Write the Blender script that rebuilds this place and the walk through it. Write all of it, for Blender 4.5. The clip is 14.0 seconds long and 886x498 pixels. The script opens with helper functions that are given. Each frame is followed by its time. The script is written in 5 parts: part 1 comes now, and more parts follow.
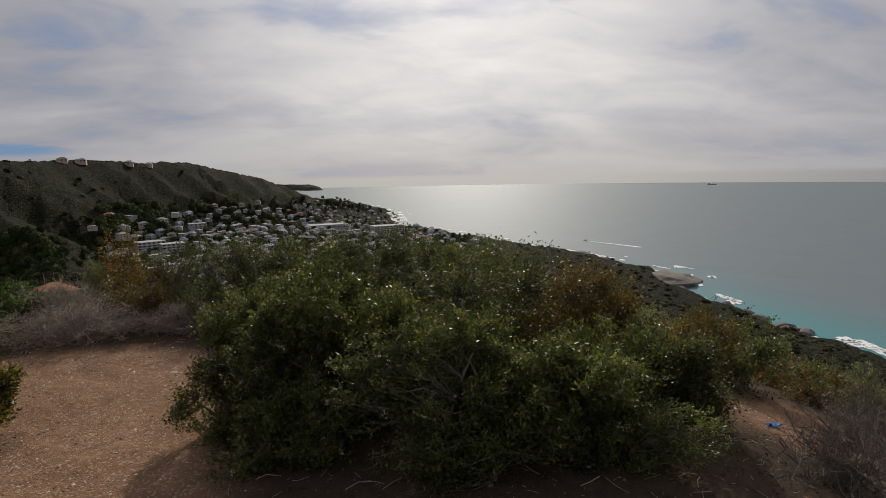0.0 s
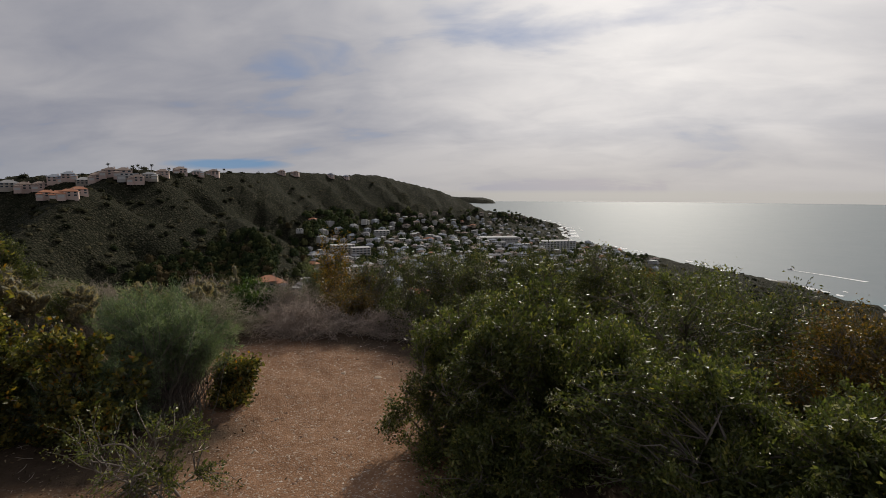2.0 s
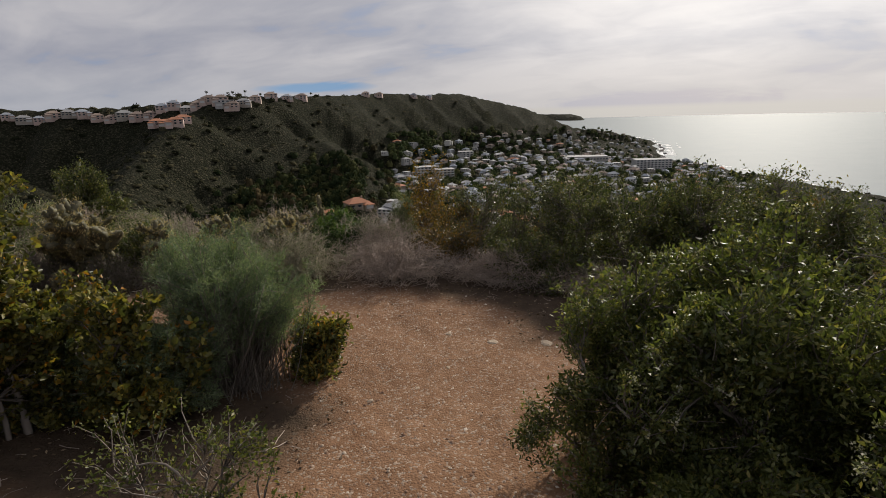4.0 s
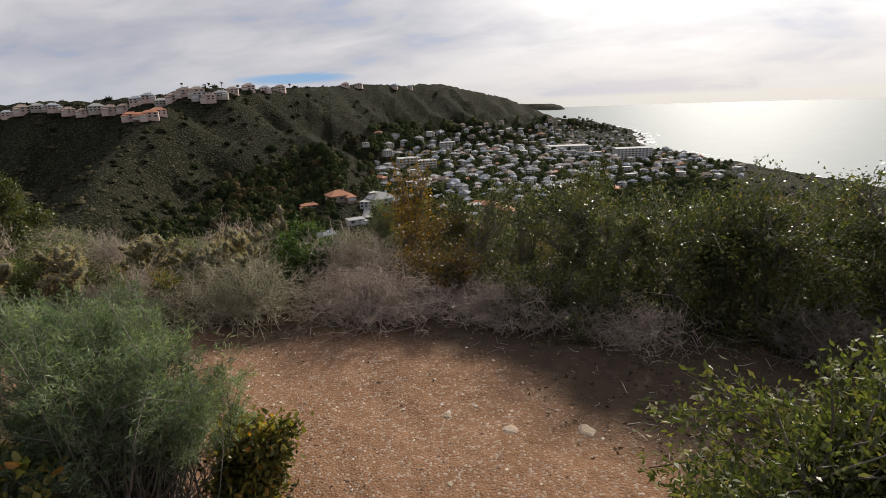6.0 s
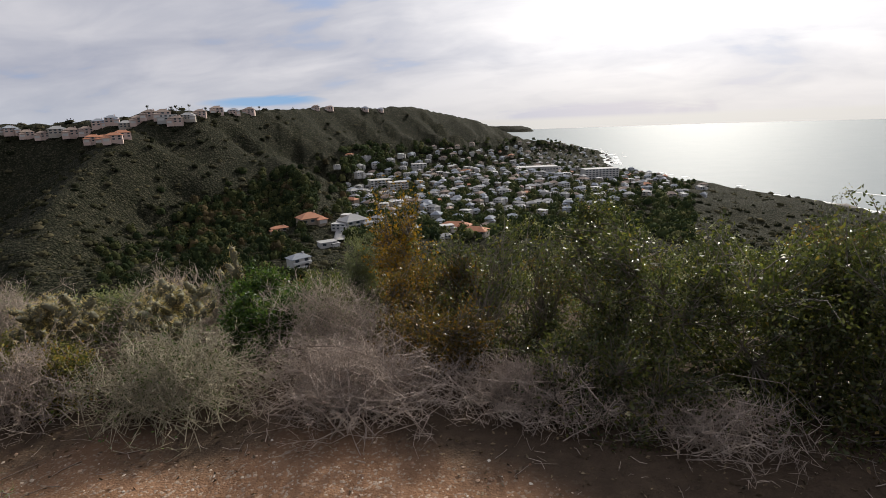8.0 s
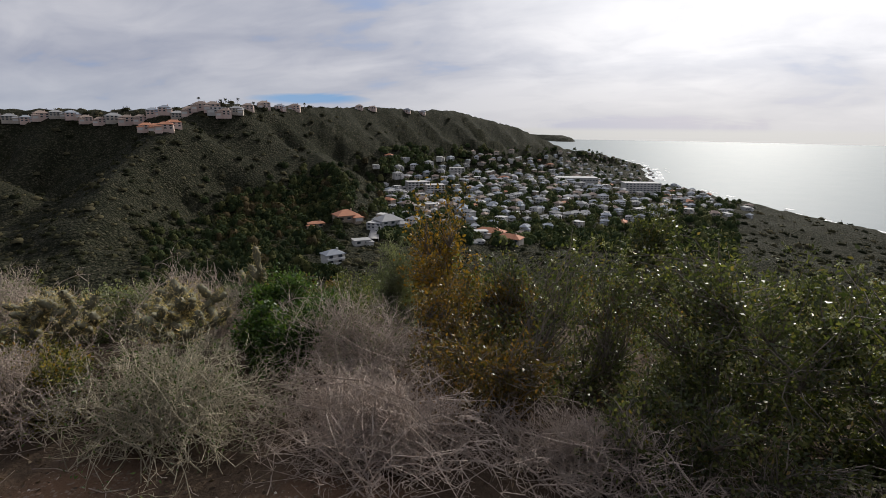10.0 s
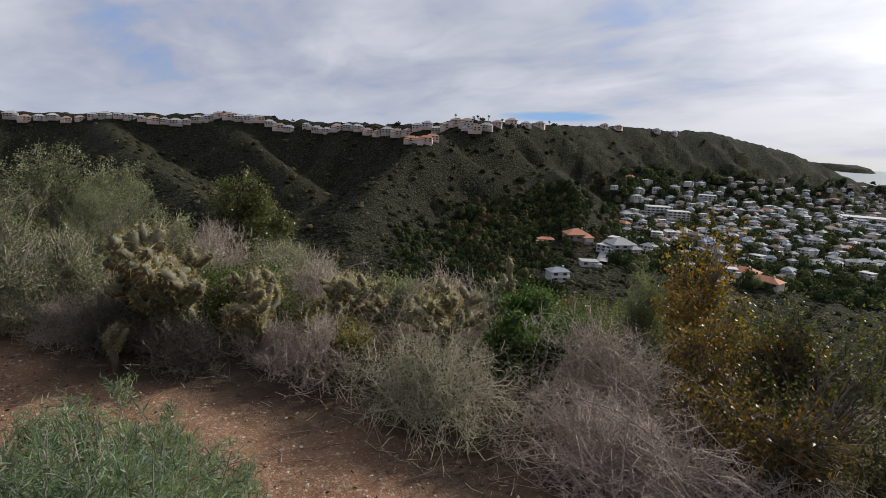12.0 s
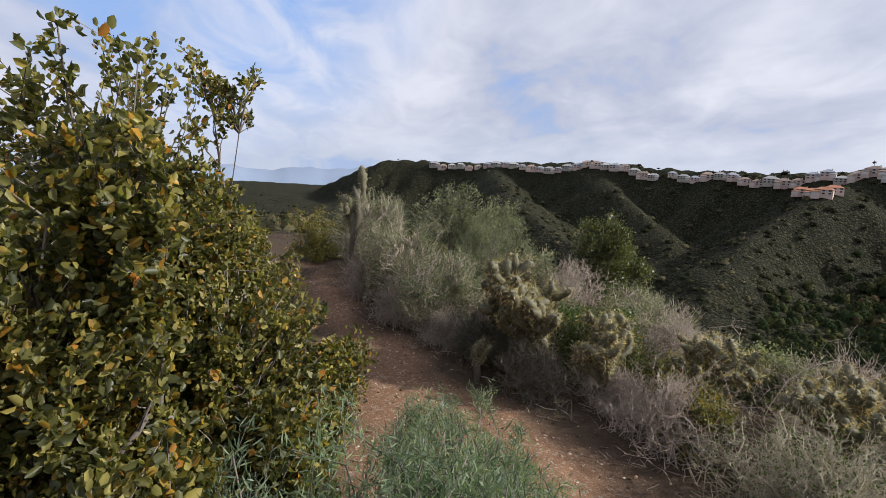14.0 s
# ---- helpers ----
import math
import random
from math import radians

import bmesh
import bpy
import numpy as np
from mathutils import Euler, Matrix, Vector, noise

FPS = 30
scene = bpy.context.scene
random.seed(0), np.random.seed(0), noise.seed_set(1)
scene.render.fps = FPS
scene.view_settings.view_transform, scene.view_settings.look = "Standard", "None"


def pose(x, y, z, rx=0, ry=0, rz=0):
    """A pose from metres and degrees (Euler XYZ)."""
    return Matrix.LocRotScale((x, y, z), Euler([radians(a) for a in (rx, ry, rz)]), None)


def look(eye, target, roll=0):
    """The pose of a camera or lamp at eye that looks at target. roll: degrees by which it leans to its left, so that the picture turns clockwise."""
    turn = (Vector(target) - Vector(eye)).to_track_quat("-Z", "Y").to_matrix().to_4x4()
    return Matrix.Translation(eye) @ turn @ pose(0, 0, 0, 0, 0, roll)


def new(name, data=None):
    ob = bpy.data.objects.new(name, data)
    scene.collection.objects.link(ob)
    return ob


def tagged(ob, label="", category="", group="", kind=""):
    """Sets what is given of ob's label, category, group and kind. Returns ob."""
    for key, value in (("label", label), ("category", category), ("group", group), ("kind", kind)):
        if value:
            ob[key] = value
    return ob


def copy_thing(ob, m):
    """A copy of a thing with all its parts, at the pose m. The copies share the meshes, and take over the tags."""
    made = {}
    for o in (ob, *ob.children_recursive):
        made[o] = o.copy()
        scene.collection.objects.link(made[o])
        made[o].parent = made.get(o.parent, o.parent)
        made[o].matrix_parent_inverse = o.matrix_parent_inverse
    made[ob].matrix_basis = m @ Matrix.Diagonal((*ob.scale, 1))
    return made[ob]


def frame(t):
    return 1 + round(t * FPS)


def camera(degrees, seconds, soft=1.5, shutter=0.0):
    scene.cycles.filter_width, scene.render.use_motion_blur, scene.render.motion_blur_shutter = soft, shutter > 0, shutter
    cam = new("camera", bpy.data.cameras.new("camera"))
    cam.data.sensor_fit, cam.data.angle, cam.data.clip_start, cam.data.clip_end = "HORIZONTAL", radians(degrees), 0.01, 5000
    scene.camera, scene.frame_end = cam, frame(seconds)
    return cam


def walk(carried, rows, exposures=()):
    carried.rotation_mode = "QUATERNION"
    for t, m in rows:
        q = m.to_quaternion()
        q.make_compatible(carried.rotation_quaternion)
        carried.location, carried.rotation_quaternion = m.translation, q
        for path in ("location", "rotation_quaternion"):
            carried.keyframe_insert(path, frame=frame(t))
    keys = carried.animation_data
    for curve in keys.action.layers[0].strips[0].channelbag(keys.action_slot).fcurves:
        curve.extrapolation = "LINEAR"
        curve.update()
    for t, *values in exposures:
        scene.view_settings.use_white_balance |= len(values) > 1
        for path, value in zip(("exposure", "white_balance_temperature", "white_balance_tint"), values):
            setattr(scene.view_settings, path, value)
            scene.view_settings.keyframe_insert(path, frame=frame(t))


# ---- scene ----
# ---- camera and walk ----
cam = camera(80.9, 14.0, soft=0.8)
PATH = [
    (0.0, pose(0.004, -0.056, 1.516, 81.54, 1.01, -4.82)),
    (0.5, pose(-0.090, -0.117, 1.540, 82.77, 0.90, 0.31)),
    (1.0, pose(-0.191, -0.049, 1.539, 81.96, 0.93, 3.64)),
    (1.5, pose(-0.249, -0.037, 1.560, 82.19, 0.08, 7.25)),
    (2.0, pose(-0.296, 0.138, 1.542, 83.26, 0.09, 13.90)),
    (2.5, pose(-0.394, 0.361, 1.497, 80.83, -0.10, 19.30)),
    (3.0, pose(-0.571, 0.579, 1.478, 77.96, -0.15, 22.60)),
    (5.5, pose(-1.185, 1.799, 1.452, 73.41, 3.11, 22.08)),
    (6.0, pose(-1.314, 2.016, 1.454, 73.72, 2.27, 20.89)),
    (6.5, pose(-1.468, 2.242, 1.461, 74.28, 3.43, 17.98)),
    (7.0, pose(-1.606, 2.438, 1.447, 74.81, 2.70, 18.01)),
    (7.5, pose(-1.700, 2.626, 1.436, 75.54, 2.38, 17.72)),
    (10.0, pose(-2.021, 3.225, 1.375, 76.44, -0.46, 22.15)),
    (10.5, pose(-2.035, 3.182, 1.387, 76.50, -1.04, 27.05)),
    (11.0, pose(-2.058, 3.166, 1.387, 76.45, -1.80, 31.85)),
    (11.5, pose(-2.066, 3.096, 1.408, 76.95, -2.20, 38.75)),
    (12.0, pose(-2.138, 3.091, 1.395, 77.70, -2.24, 47.76)),
    (12.5, pose(-2.207, 3.146, 1.378, 78.99, -2.99, 58.00)),
    (13.0, pose(-2.251, 3.184, 1.348, 79.85, -4.24, 70.08)),
    (13.5, pose(-2.242, 3.133, 1.353, 80.23, -3.17, 79.13)),
    (14.0, pose(-2.255, 3.079, 1.351, 81.09, -2.82, 85.75)),
]
EXPOSURES = [(0.0, -0.58, 6650, 10), (3.0, -0.48, 6700, 10), (5.5, 0.12, 6750, 10), (7.5, 0.12, 6600, 10), (10.0, -0.07, 6350, 10), (12.0, 0.10, 6200, 10), (13.0, 0.24, 6200, 10), (14.0, 0.50, 6200, 10)]
walk(cam, PATH, EXPOSURES)

# ---- sky, sun ----
SUN_AZ, SUN_EL = 8.0, 30.0          # degrees right of +y, above the horizon
SUN_DIR = Vector((math.sin(radians(SUN_AZ)) * math.cos(radians(SUN_EL)),
                  math.cos(radians(SUN_AZ)) * math.cos(radians(SUN_EL)), math.sin(radians(SUN_EL))))


class Nodes:
    """A small helper to wire node trees."""

    def __init__(self, tree):
        self.tree = tree
        self.tree.nodes.clear()

    def add(self, kind, **inputs):
        n = self.tree.nodes.new(kind)
        for k, v in inputs.items():
            self.put(n, k, v)
        return n

    def put(self, n, key, v):
        key = int(key[1:]) if key[0] == "i" and key[1:].isdigit() else key.replace("_", " ")
        if isinstance(v, bpy.types.NodeSocket):
            self.tree.links.new(v, n.inputs[key])
        else:
            n.inputs[key].default_value = v

    def math(self, op, a, b=0.0, c=0.0):
        n = self.add("ShaderNodeMath", i0=a, i1=b, i2=c)
        n.operation = op
        return n.outputs[0]

    def vmath(self, op, a, b=(0, 0, 0)):
        n = self.add("ShaderNodeVectorMath", i0=a, i1=b)
        n.operation = op
        return n.outputs["Value"] if op in ("DOT_PRODUCT", "LENGTH") else n.outputs["Vector"]

    def noise(self, vec, scale, detail=4.0, rough=0.55, distortion=0.0):
        return self.add("ShaderNodeTexNoise", Vector=vec, Scale=scale, Detail=detail, Roughness=rough, Distortion=distortion).outputs["Fac"]

    def ramp(self, fac, stops):
        n = self.add("ShaderNodeValToRGB", Fac=fac)
        cr = n.color_ramp
        while len(cr.elements) < len(stops):
            cr.elements.new(0.5)
        for e, (p, c) in zip(cr.elements, stops):
            e.position = p
            e.color = (*c, 1) if len(c) == 3 else c
        return n.outputs["Color"]

    def mix(self, fac, a, b, kind="MIX"):
        n = self.add("ShaderNodeMix")
        n.data_type, n.blend_type = "RGBA", kind
        for i, v in ((0, fac), (6, a), (7, b)):
            if isinstance(v, bpy.types.NodeSocket):
                self.tree.links.new(v, n.inputs[i])
            else:
                n.inputs[i].default_value = (*v, 1) if isinstance(v, tuple) and len(v) == 3 else v
        return n.outputs[2]


def grey(v):
    return (v, v, v)


def build_world():
    world = bpy.data.worlds.new("sky")
    scene.world = world
    world.use_nodes = True
    n = Nodes(world.node_tree)
    sky = n.add("ShaderNodeTexSky")
    sky.sky_type, sky.sun_disc = "NISHITA", False
    sky.sun_elevation, sky.sun_rotation = radians(SUN_EL), radians(SUN_AZ)
    sky.altitude, sky.dust_density = 130.0, 1.5
    d = n.add("ShaderNodeTexCoord").outputs["Generated"]
    sep = n.add("ShaderNodeSeparateXYZ", Vector=d)
    z = sep.outputs["Z"]
    # the cloud layer is a plane overhead: project the direction on it
    zz = n.math("ADD", n.math("MAXIMUM", z, 0.0), 0.26)
    flat = n.add("ShaderNodeCombineXYZ", X=n.math("DIVIDE", sep.outputs["X"], zz), Y=n.math("DIVIDE", sep.outputs["Y"], zz), Z=0.0)
    streak = n.add("ShaderNodeMapping", Vector=flat.outputs[0], Rotation=(0, 0, radians(-34)), Scale=(0.62, 0.95, 1))
    big = n.noise(streak.outputs[0], 1.15, 5.0, 0.52, 0.5)
    fine = n.noise(streak.outputs[0], 3.6, 6.0, 0.55, 0.6)
    shape = n.math("ADD", n.math("MULTIPLY", big, 0.7), n.math("MULTIPLY", fine, 0.3))
    cover = n.ramp(shape, [(0.30, grey(0)), (0.44, grey(1))])
    clear = n.vmath("DOT_PRODUCT", d, (math.sin(radians(-108)) * 0.94, math.cos(radians(-108)) * 0.94, 0.34))
    cover = n.math("MULTIPLY", cover, n.math("SUBTRACT", 1.0, n.math("MULTIPLY", n.ramp(clear, [(0.93, grey(0)), (0.995, grey(1))]), n.ramp(fine, [(0.40, grey(0.95)), (0.60, grey(0.35))]))))
    body = n.ramp(shape, [(0.34, (0.285, 0.315, 0.42)), (0.47, (0.41, 0.425, 0.50)), (0.60, (0.56, 0.56, 0.61))])
    # sunlight spreading through the cloud round the sun
    dot = n.math("MAXIMUM", n.vmath("DOT_PRODUCT", d, tuple(SUN_DIR)), 0.0)
    glow = n.math("POWER", dot, 13.0)
    wide = n.math("POWER", dot, 5.0)
    lit = n.math("ADD", n.math("MULTIPLY", glow, 1.0), n.math("MULTIPLY", wide, 0.40))
    tint = n.mix(n.math("MULTIPLY", lit, n.math("ADD", n.math("MULTIPLY", shape, 0.9), 0.45)), (0, 0, 0), (1.0, 0.95, 0.86))
    veil = n.mix(1.0, body, tint, "ADD")
    # a paler band over the horizon
    low = n.ramp(z, [(0.0, grey(1)), (0.10, grey(0))])
    cloudy = n.mix(n.math("MULTIPLY", low, 0.75), veil, n.mix(n.math("POWER", dot, 3.0), (0.42, 0.455, 0.53), (1.02, 0.94, 0.86)))
    blue = n.mix(1.0, sky.outputs[0], (0.13, 0.13, 0.13), "MULTIPLY")
    blue = n.mix(0.82, blue, (0.20, 0.33, 0.62))
    both = n.mix(n.math("MAXIMUM", cover, n.math("MULTIPLY", low, 0.55)), blue, cloudy)
    # a long clear slit between cloud and mesa
    slit = n.vmath("DOT_PRODUCT", d, (math.sin(radians(-36)), math.cos(radians(-36)), 0.0))
    across = n.vmath("DOT_PRODUCT", d, (math.cos(radians(-36)), -math.sin(radians(-36)), 0.0))
    rise = n.math("ADD", n.math("SUBTRACT", z, 0.041), n.math("MULTIPLY", n.math("SUBTRACT", fine, 0.5), 0.02))
    oval = n.math("ADD", n.math("POWER", n.math("DIVIDE", across, 0.115), 2.0), n.math("POWER", n.math("DIVIDE", rise, 0.010), 2.0))
    gap = n.math("MULTIPLY", n.ramp(oval, [(0.25, grey(1)), (1.0, grey(0))]), n.math("GREATER_THAN", slit, 0.5))
    both = n.mix(n.math("MULTIPLY", gap, 0.8), both, (0.21, 0.40, 0.66))
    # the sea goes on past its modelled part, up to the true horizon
    # haze and sun glare are painted into this water, brighter towards the sun
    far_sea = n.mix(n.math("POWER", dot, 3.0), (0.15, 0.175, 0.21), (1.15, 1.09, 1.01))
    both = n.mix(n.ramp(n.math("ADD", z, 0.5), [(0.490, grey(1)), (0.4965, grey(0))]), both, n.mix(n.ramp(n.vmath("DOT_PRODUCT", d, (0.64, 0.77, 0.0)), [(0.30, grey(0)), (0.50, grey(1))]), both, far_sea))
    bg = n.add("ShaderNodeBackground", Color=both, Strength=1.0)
    n.add("ShaderNodeOutputWorld", Surface=bg.outputs[0])


build_world()
sun = new("sun", bpy.data.lights.new("sun", "SUN"))
sun.data.energy, sun.data.angle, sun.data.color = 4.2, radians(2.0), (1.0, 0.94, 0.84)
sun.matrix_world = look(SUN_DIR * 50, (0, 0, 0))


# ---- materials ----
def material(name):
    m = bpy.data.materials.new(name)
    m.use_nodes = True
    return m, Nodes(m.node_tree)


def finish(n, color, rough, bump=None, strength=0.4, distance=0.02, **more):
    extra = {}
    if bump is not None:
        extra["Normal"] = n.add("ShaderNodeBump", Strength=strength, Distance=distance, Height=bump).outputs[0]
    p = n.add("ShaderNodeBsdfPrincipled", Base_Color=color if isinstance(color, bpy.types.NodeSocket) else (*color, 1), Roughness=rough, **extra)
    for k, v in more.items():
        n.put(p, k, v)
    n.add("ShaderNodeOutputMaterial", Surface=p.outputs[0])
    return p


def leaf_material(name, stops, rough=0.42, through_light=0.46, gloss=0.35):
    """Leaves: every one its own shade, with light shining through."""
    m, n = material(name)
    isl = n.add("ShaderNodeNewGeometry").outputs["Random Per Island"]
    pos = n.add("ShaderNodeTexCoord").outputs["Object"]
    c = n.ramp(isl, stops)
    tuft = n.ramp(n.noise(pos, 7.0, 4.0, 0.6), [(0.36, grey(0)), (0.62, grey(1))])
    c = n.mix(tuft, n.mix(1.0, c, (0.50, 0.54, 0.52), "MULTIPLY"), n.mix(1.0, c, (1.22, 1.18, 1.05), "MULTIPLY"))
    p = n.add("ShaderNodeBsdfPrincipled", Base_Color=c, Roughness=rough)
    n.put(p, "Specular IOR Level", gloss)
    t = n.add("ShaderNodeBsdfTranslucent", Color=n.mix(1.0, c, (1.0, 1.1, 0.5), "MULTIPLY"))
    mixed = n.add("ShaderNodeMixShader", i0=through_light, i1=p.outputs[0], i2=t.outputs[0])
    n.add("ShaderNodeOutputMaterial", Surface=mixed.outputs[0])
    return m


def bark_material(name, dark, pale, rough=0.85):
    m, n = material(name)
    isl = n.add("ShaderNodeNewGeometry").outputs["Random Per Island"]
    pos = n.add("ShaderNodeTexCoord").outputs["Object"]
    grain = n.noise(pos, 40.0, 5.0, 0.65)
    c = n.mix(n.math("MULTIPLY_ADD", isl, 0.7, n.math("MULTIPLY", grain, 0.3)), dark, pale)
    finish(n, c, rough, grain, 0.5, 0.004)
    return m


def plain_material(name, color, spread=0.25, scale=3.0, rough=0.8, bump_scale=30.0, bump=0.3, **more):
    m, n = material(name)
    pos = n.add("ShaderNodeTexCoord").outputs["Object"]
    rnd = n.add("ShaderNodeObjectInfo").outputs["Random"]
    a = n.noise(pos, scale, 5.0, 0.6)
    b = n.noise(pos, bump_scale, 4.0, 0.6)
    v = n.math("MULTIPLY_ADD", n.math("ADD", n.math("MULTIPLY", a, 0.6), n.math("MULTIPLY", rnd, 0.4)), 2 * spread, 1 - spread)
    c = n.mix(1.0, (*color,), n.add("ShaderNodeCombineColor", Red=v, Green=v, Blue=v).outputs[0], "MULTIPLY")
    finish(n, c, rough, b, bump, 0.01, **more)
    return m


# ---- lie of the land ----
SEA = -128.5


def lattice(ix, iy, seed):
    h = (ix.astype(np.int64) * 374761393 + iy.astype(np.int64) * 668265263 + seed * 974634777) & 0x7FFFFFFF
    h = ((h ^ (h >> 13)) * 1274126177) & 0x7FFFFFFF
    return ((h ^ (h >> 16)) & 0xFFFF) / 65535.0


def value_noise(x, y, seed=0):
    """Smooth noise from -1 to 1."""
    ix, iy = np.floor(x), np.floor(y)
    fx, fy = x - ix, y - iy
    fx, fy = fx * fx * (3 - 2 * fx), fy * fy * (3 - 2 * fy)
    a, b = lattice(ix, iy, seed), lattice(ix + 1, iy, seed)
    c, d = lattice(ix, iy + 1, seed), lattice(ix + 1, iy + 1, seed)
    return 2 * (a + (b - a) * fx + (c - a) * fy + (a - b - c + d) * fx * fy) - 1


def fractal(x, y, seed=0, octaves=4):
    total, amp = 0 * x, 1.0
    for k in range(octaves):
        total = total + amp * value_noise(x * 2 ** k, y * 2 ** k, seed + k)
        amp *= 0.5
    return total


def polar(az, el, dist):
    """A place at an azimuth right of +y, an elevation seen from eye height, and a distance."""
    a = radians(az)
    return (dist * math.sin(a), dist * math.cos(a), 1.5 + dist * math.tan(radians(el)))


def along(x, y, line):
    """Distance to a line of (x, y, z) nodes, the line's height there and the length run along it."""
    best = np.full(np.shape(x), 1e9)
    height, run, start = 0 * best, 0 * best, 0.0
    for (x0, y0, z0), (x1, y1, z1) in zip(line, line[1:]):
        ex, ey = x1 - x0, y1 - y0
        span = math.hypot(ex, ey)
        t = np.clip(((x - x0) * ex + (y - y0) * ey) / span ** 2, 0, 1)
        d = np.hypot(x - x0 - t * ex, y - y0 - t * ey)
        m = d < best
        best = np.where(m, d, best)
        height = np.where(m, z0 + t * (z1 - z0), height)
        run = np.where(m, start + t * span, run)
        start += span
    return best, height, run


COAST = [(-2600, 5200, 0), (-900, 4700, 0), (-700, 3000, 0), (-160, 2150, 0), (-34, 1770, 0), (-12, 1280, 0), (140, 975, 0), (253, 780, 0),
         (318, 610, 0), (285, 519, 0), (295, 428, 0), (302, 347, 0), (300, 200, 0), (330, 0, 0), (420, -500, 0), (700, -2500, 0), (700, -5200, 0)]
MESA = [polar(-99, -3.2, 1200), polar(-94.5, -0.8, 1000), polar(-91.5, 0.45, 940), polar(-81, 0.65, 860), polar(-69, 1.3, 760), polar(-61.7, 0.8, 690),
        polar(-55.5, 0.7, 650), polar(-49, 1.2, 610), polar(-43.5, 1.65, 580), polar(-38.7, 1.4, 660), polar(-30.7, 1.5, 820), polar(-21, 1.2, 1020),
        polar(-15, -0.2, 1200), polar(-9.8, -2.4, 1500), polar(-6.5, -2.75, 1560), polar(-3.6, -3.4, 1600), polar(-2.0, -4.1, 1590)]
SPURS = [
    ([polar(-46, 0.6, 590), polar(-49.5, -0.9, 500), polar(-53.5, -4.2, 440), polar(-56.5, -8.5, 360), polar(-58, -13.0, 290)], 0.52),
    ([polar(-70, 0.6, 750), polar(-66.5, -2.2, 620), polar(-62, -5.8, 520), polar(-60.5, -8.0, 470)], 0.58),
    ([polar(-80, -0.2, 800), polar(-78, -2.6, 560), polar(-74, -6.0, 400), polar(-68, -9.5, 330)], 0.50),
    ([polar(-41, 0.2, 620), polar(-36.5, -2.8, 560), polar(-33, -5.6, 470), polar(-32.5, -9.3, 385), polar(-33.5, -13.5, 325)], 0.60),
    ([polar(-31, 0.4, 790), polar(-27, -2.6, 700), polar(-22.5, -5.6, 600)], 0.34),
    ([polar(-21, -0.4, 1000), polar(-17.5, -2.6, 940), polar(-13, -4.6, 880)], 0.30),
]
HILL = [(-70, -26, -7.5), (-30, -5.5, -2.0), (-14, 0.2, -0.35), (-9, 2.0, 0), (-6.5, 2.6, 0), (-4.2, 3.2, 0), (-2, 3.3, 0), (0.2, 2.6, 0), (0.9, 6, -0.40),
        (1.2, 14, -2.0), (0.5, 40, -9.5), (-10, 120, -38)]
BACK = [(-2, 2.5, 0), (-3.5, -4, 0.3), (-8, -40, 6), (-60, -160, 20), (-500, -700, 60), (-1500, -2400, 120)]
ISLE = [(-700, 4300, SEA + 26), (-780, 4450, SEA + 44), (-1400, 4700, SEA + 55)]


def inland(x, y):
    """Signed distance from the coast: positive on land."""
    d, _, _ = along(x, y, COAST)
    xs = np.interp(y, [p[1] for p in reversed(COAST)], [p[0] for p in reversed(COAST)])
    return np.where(x < xs, d, -d)


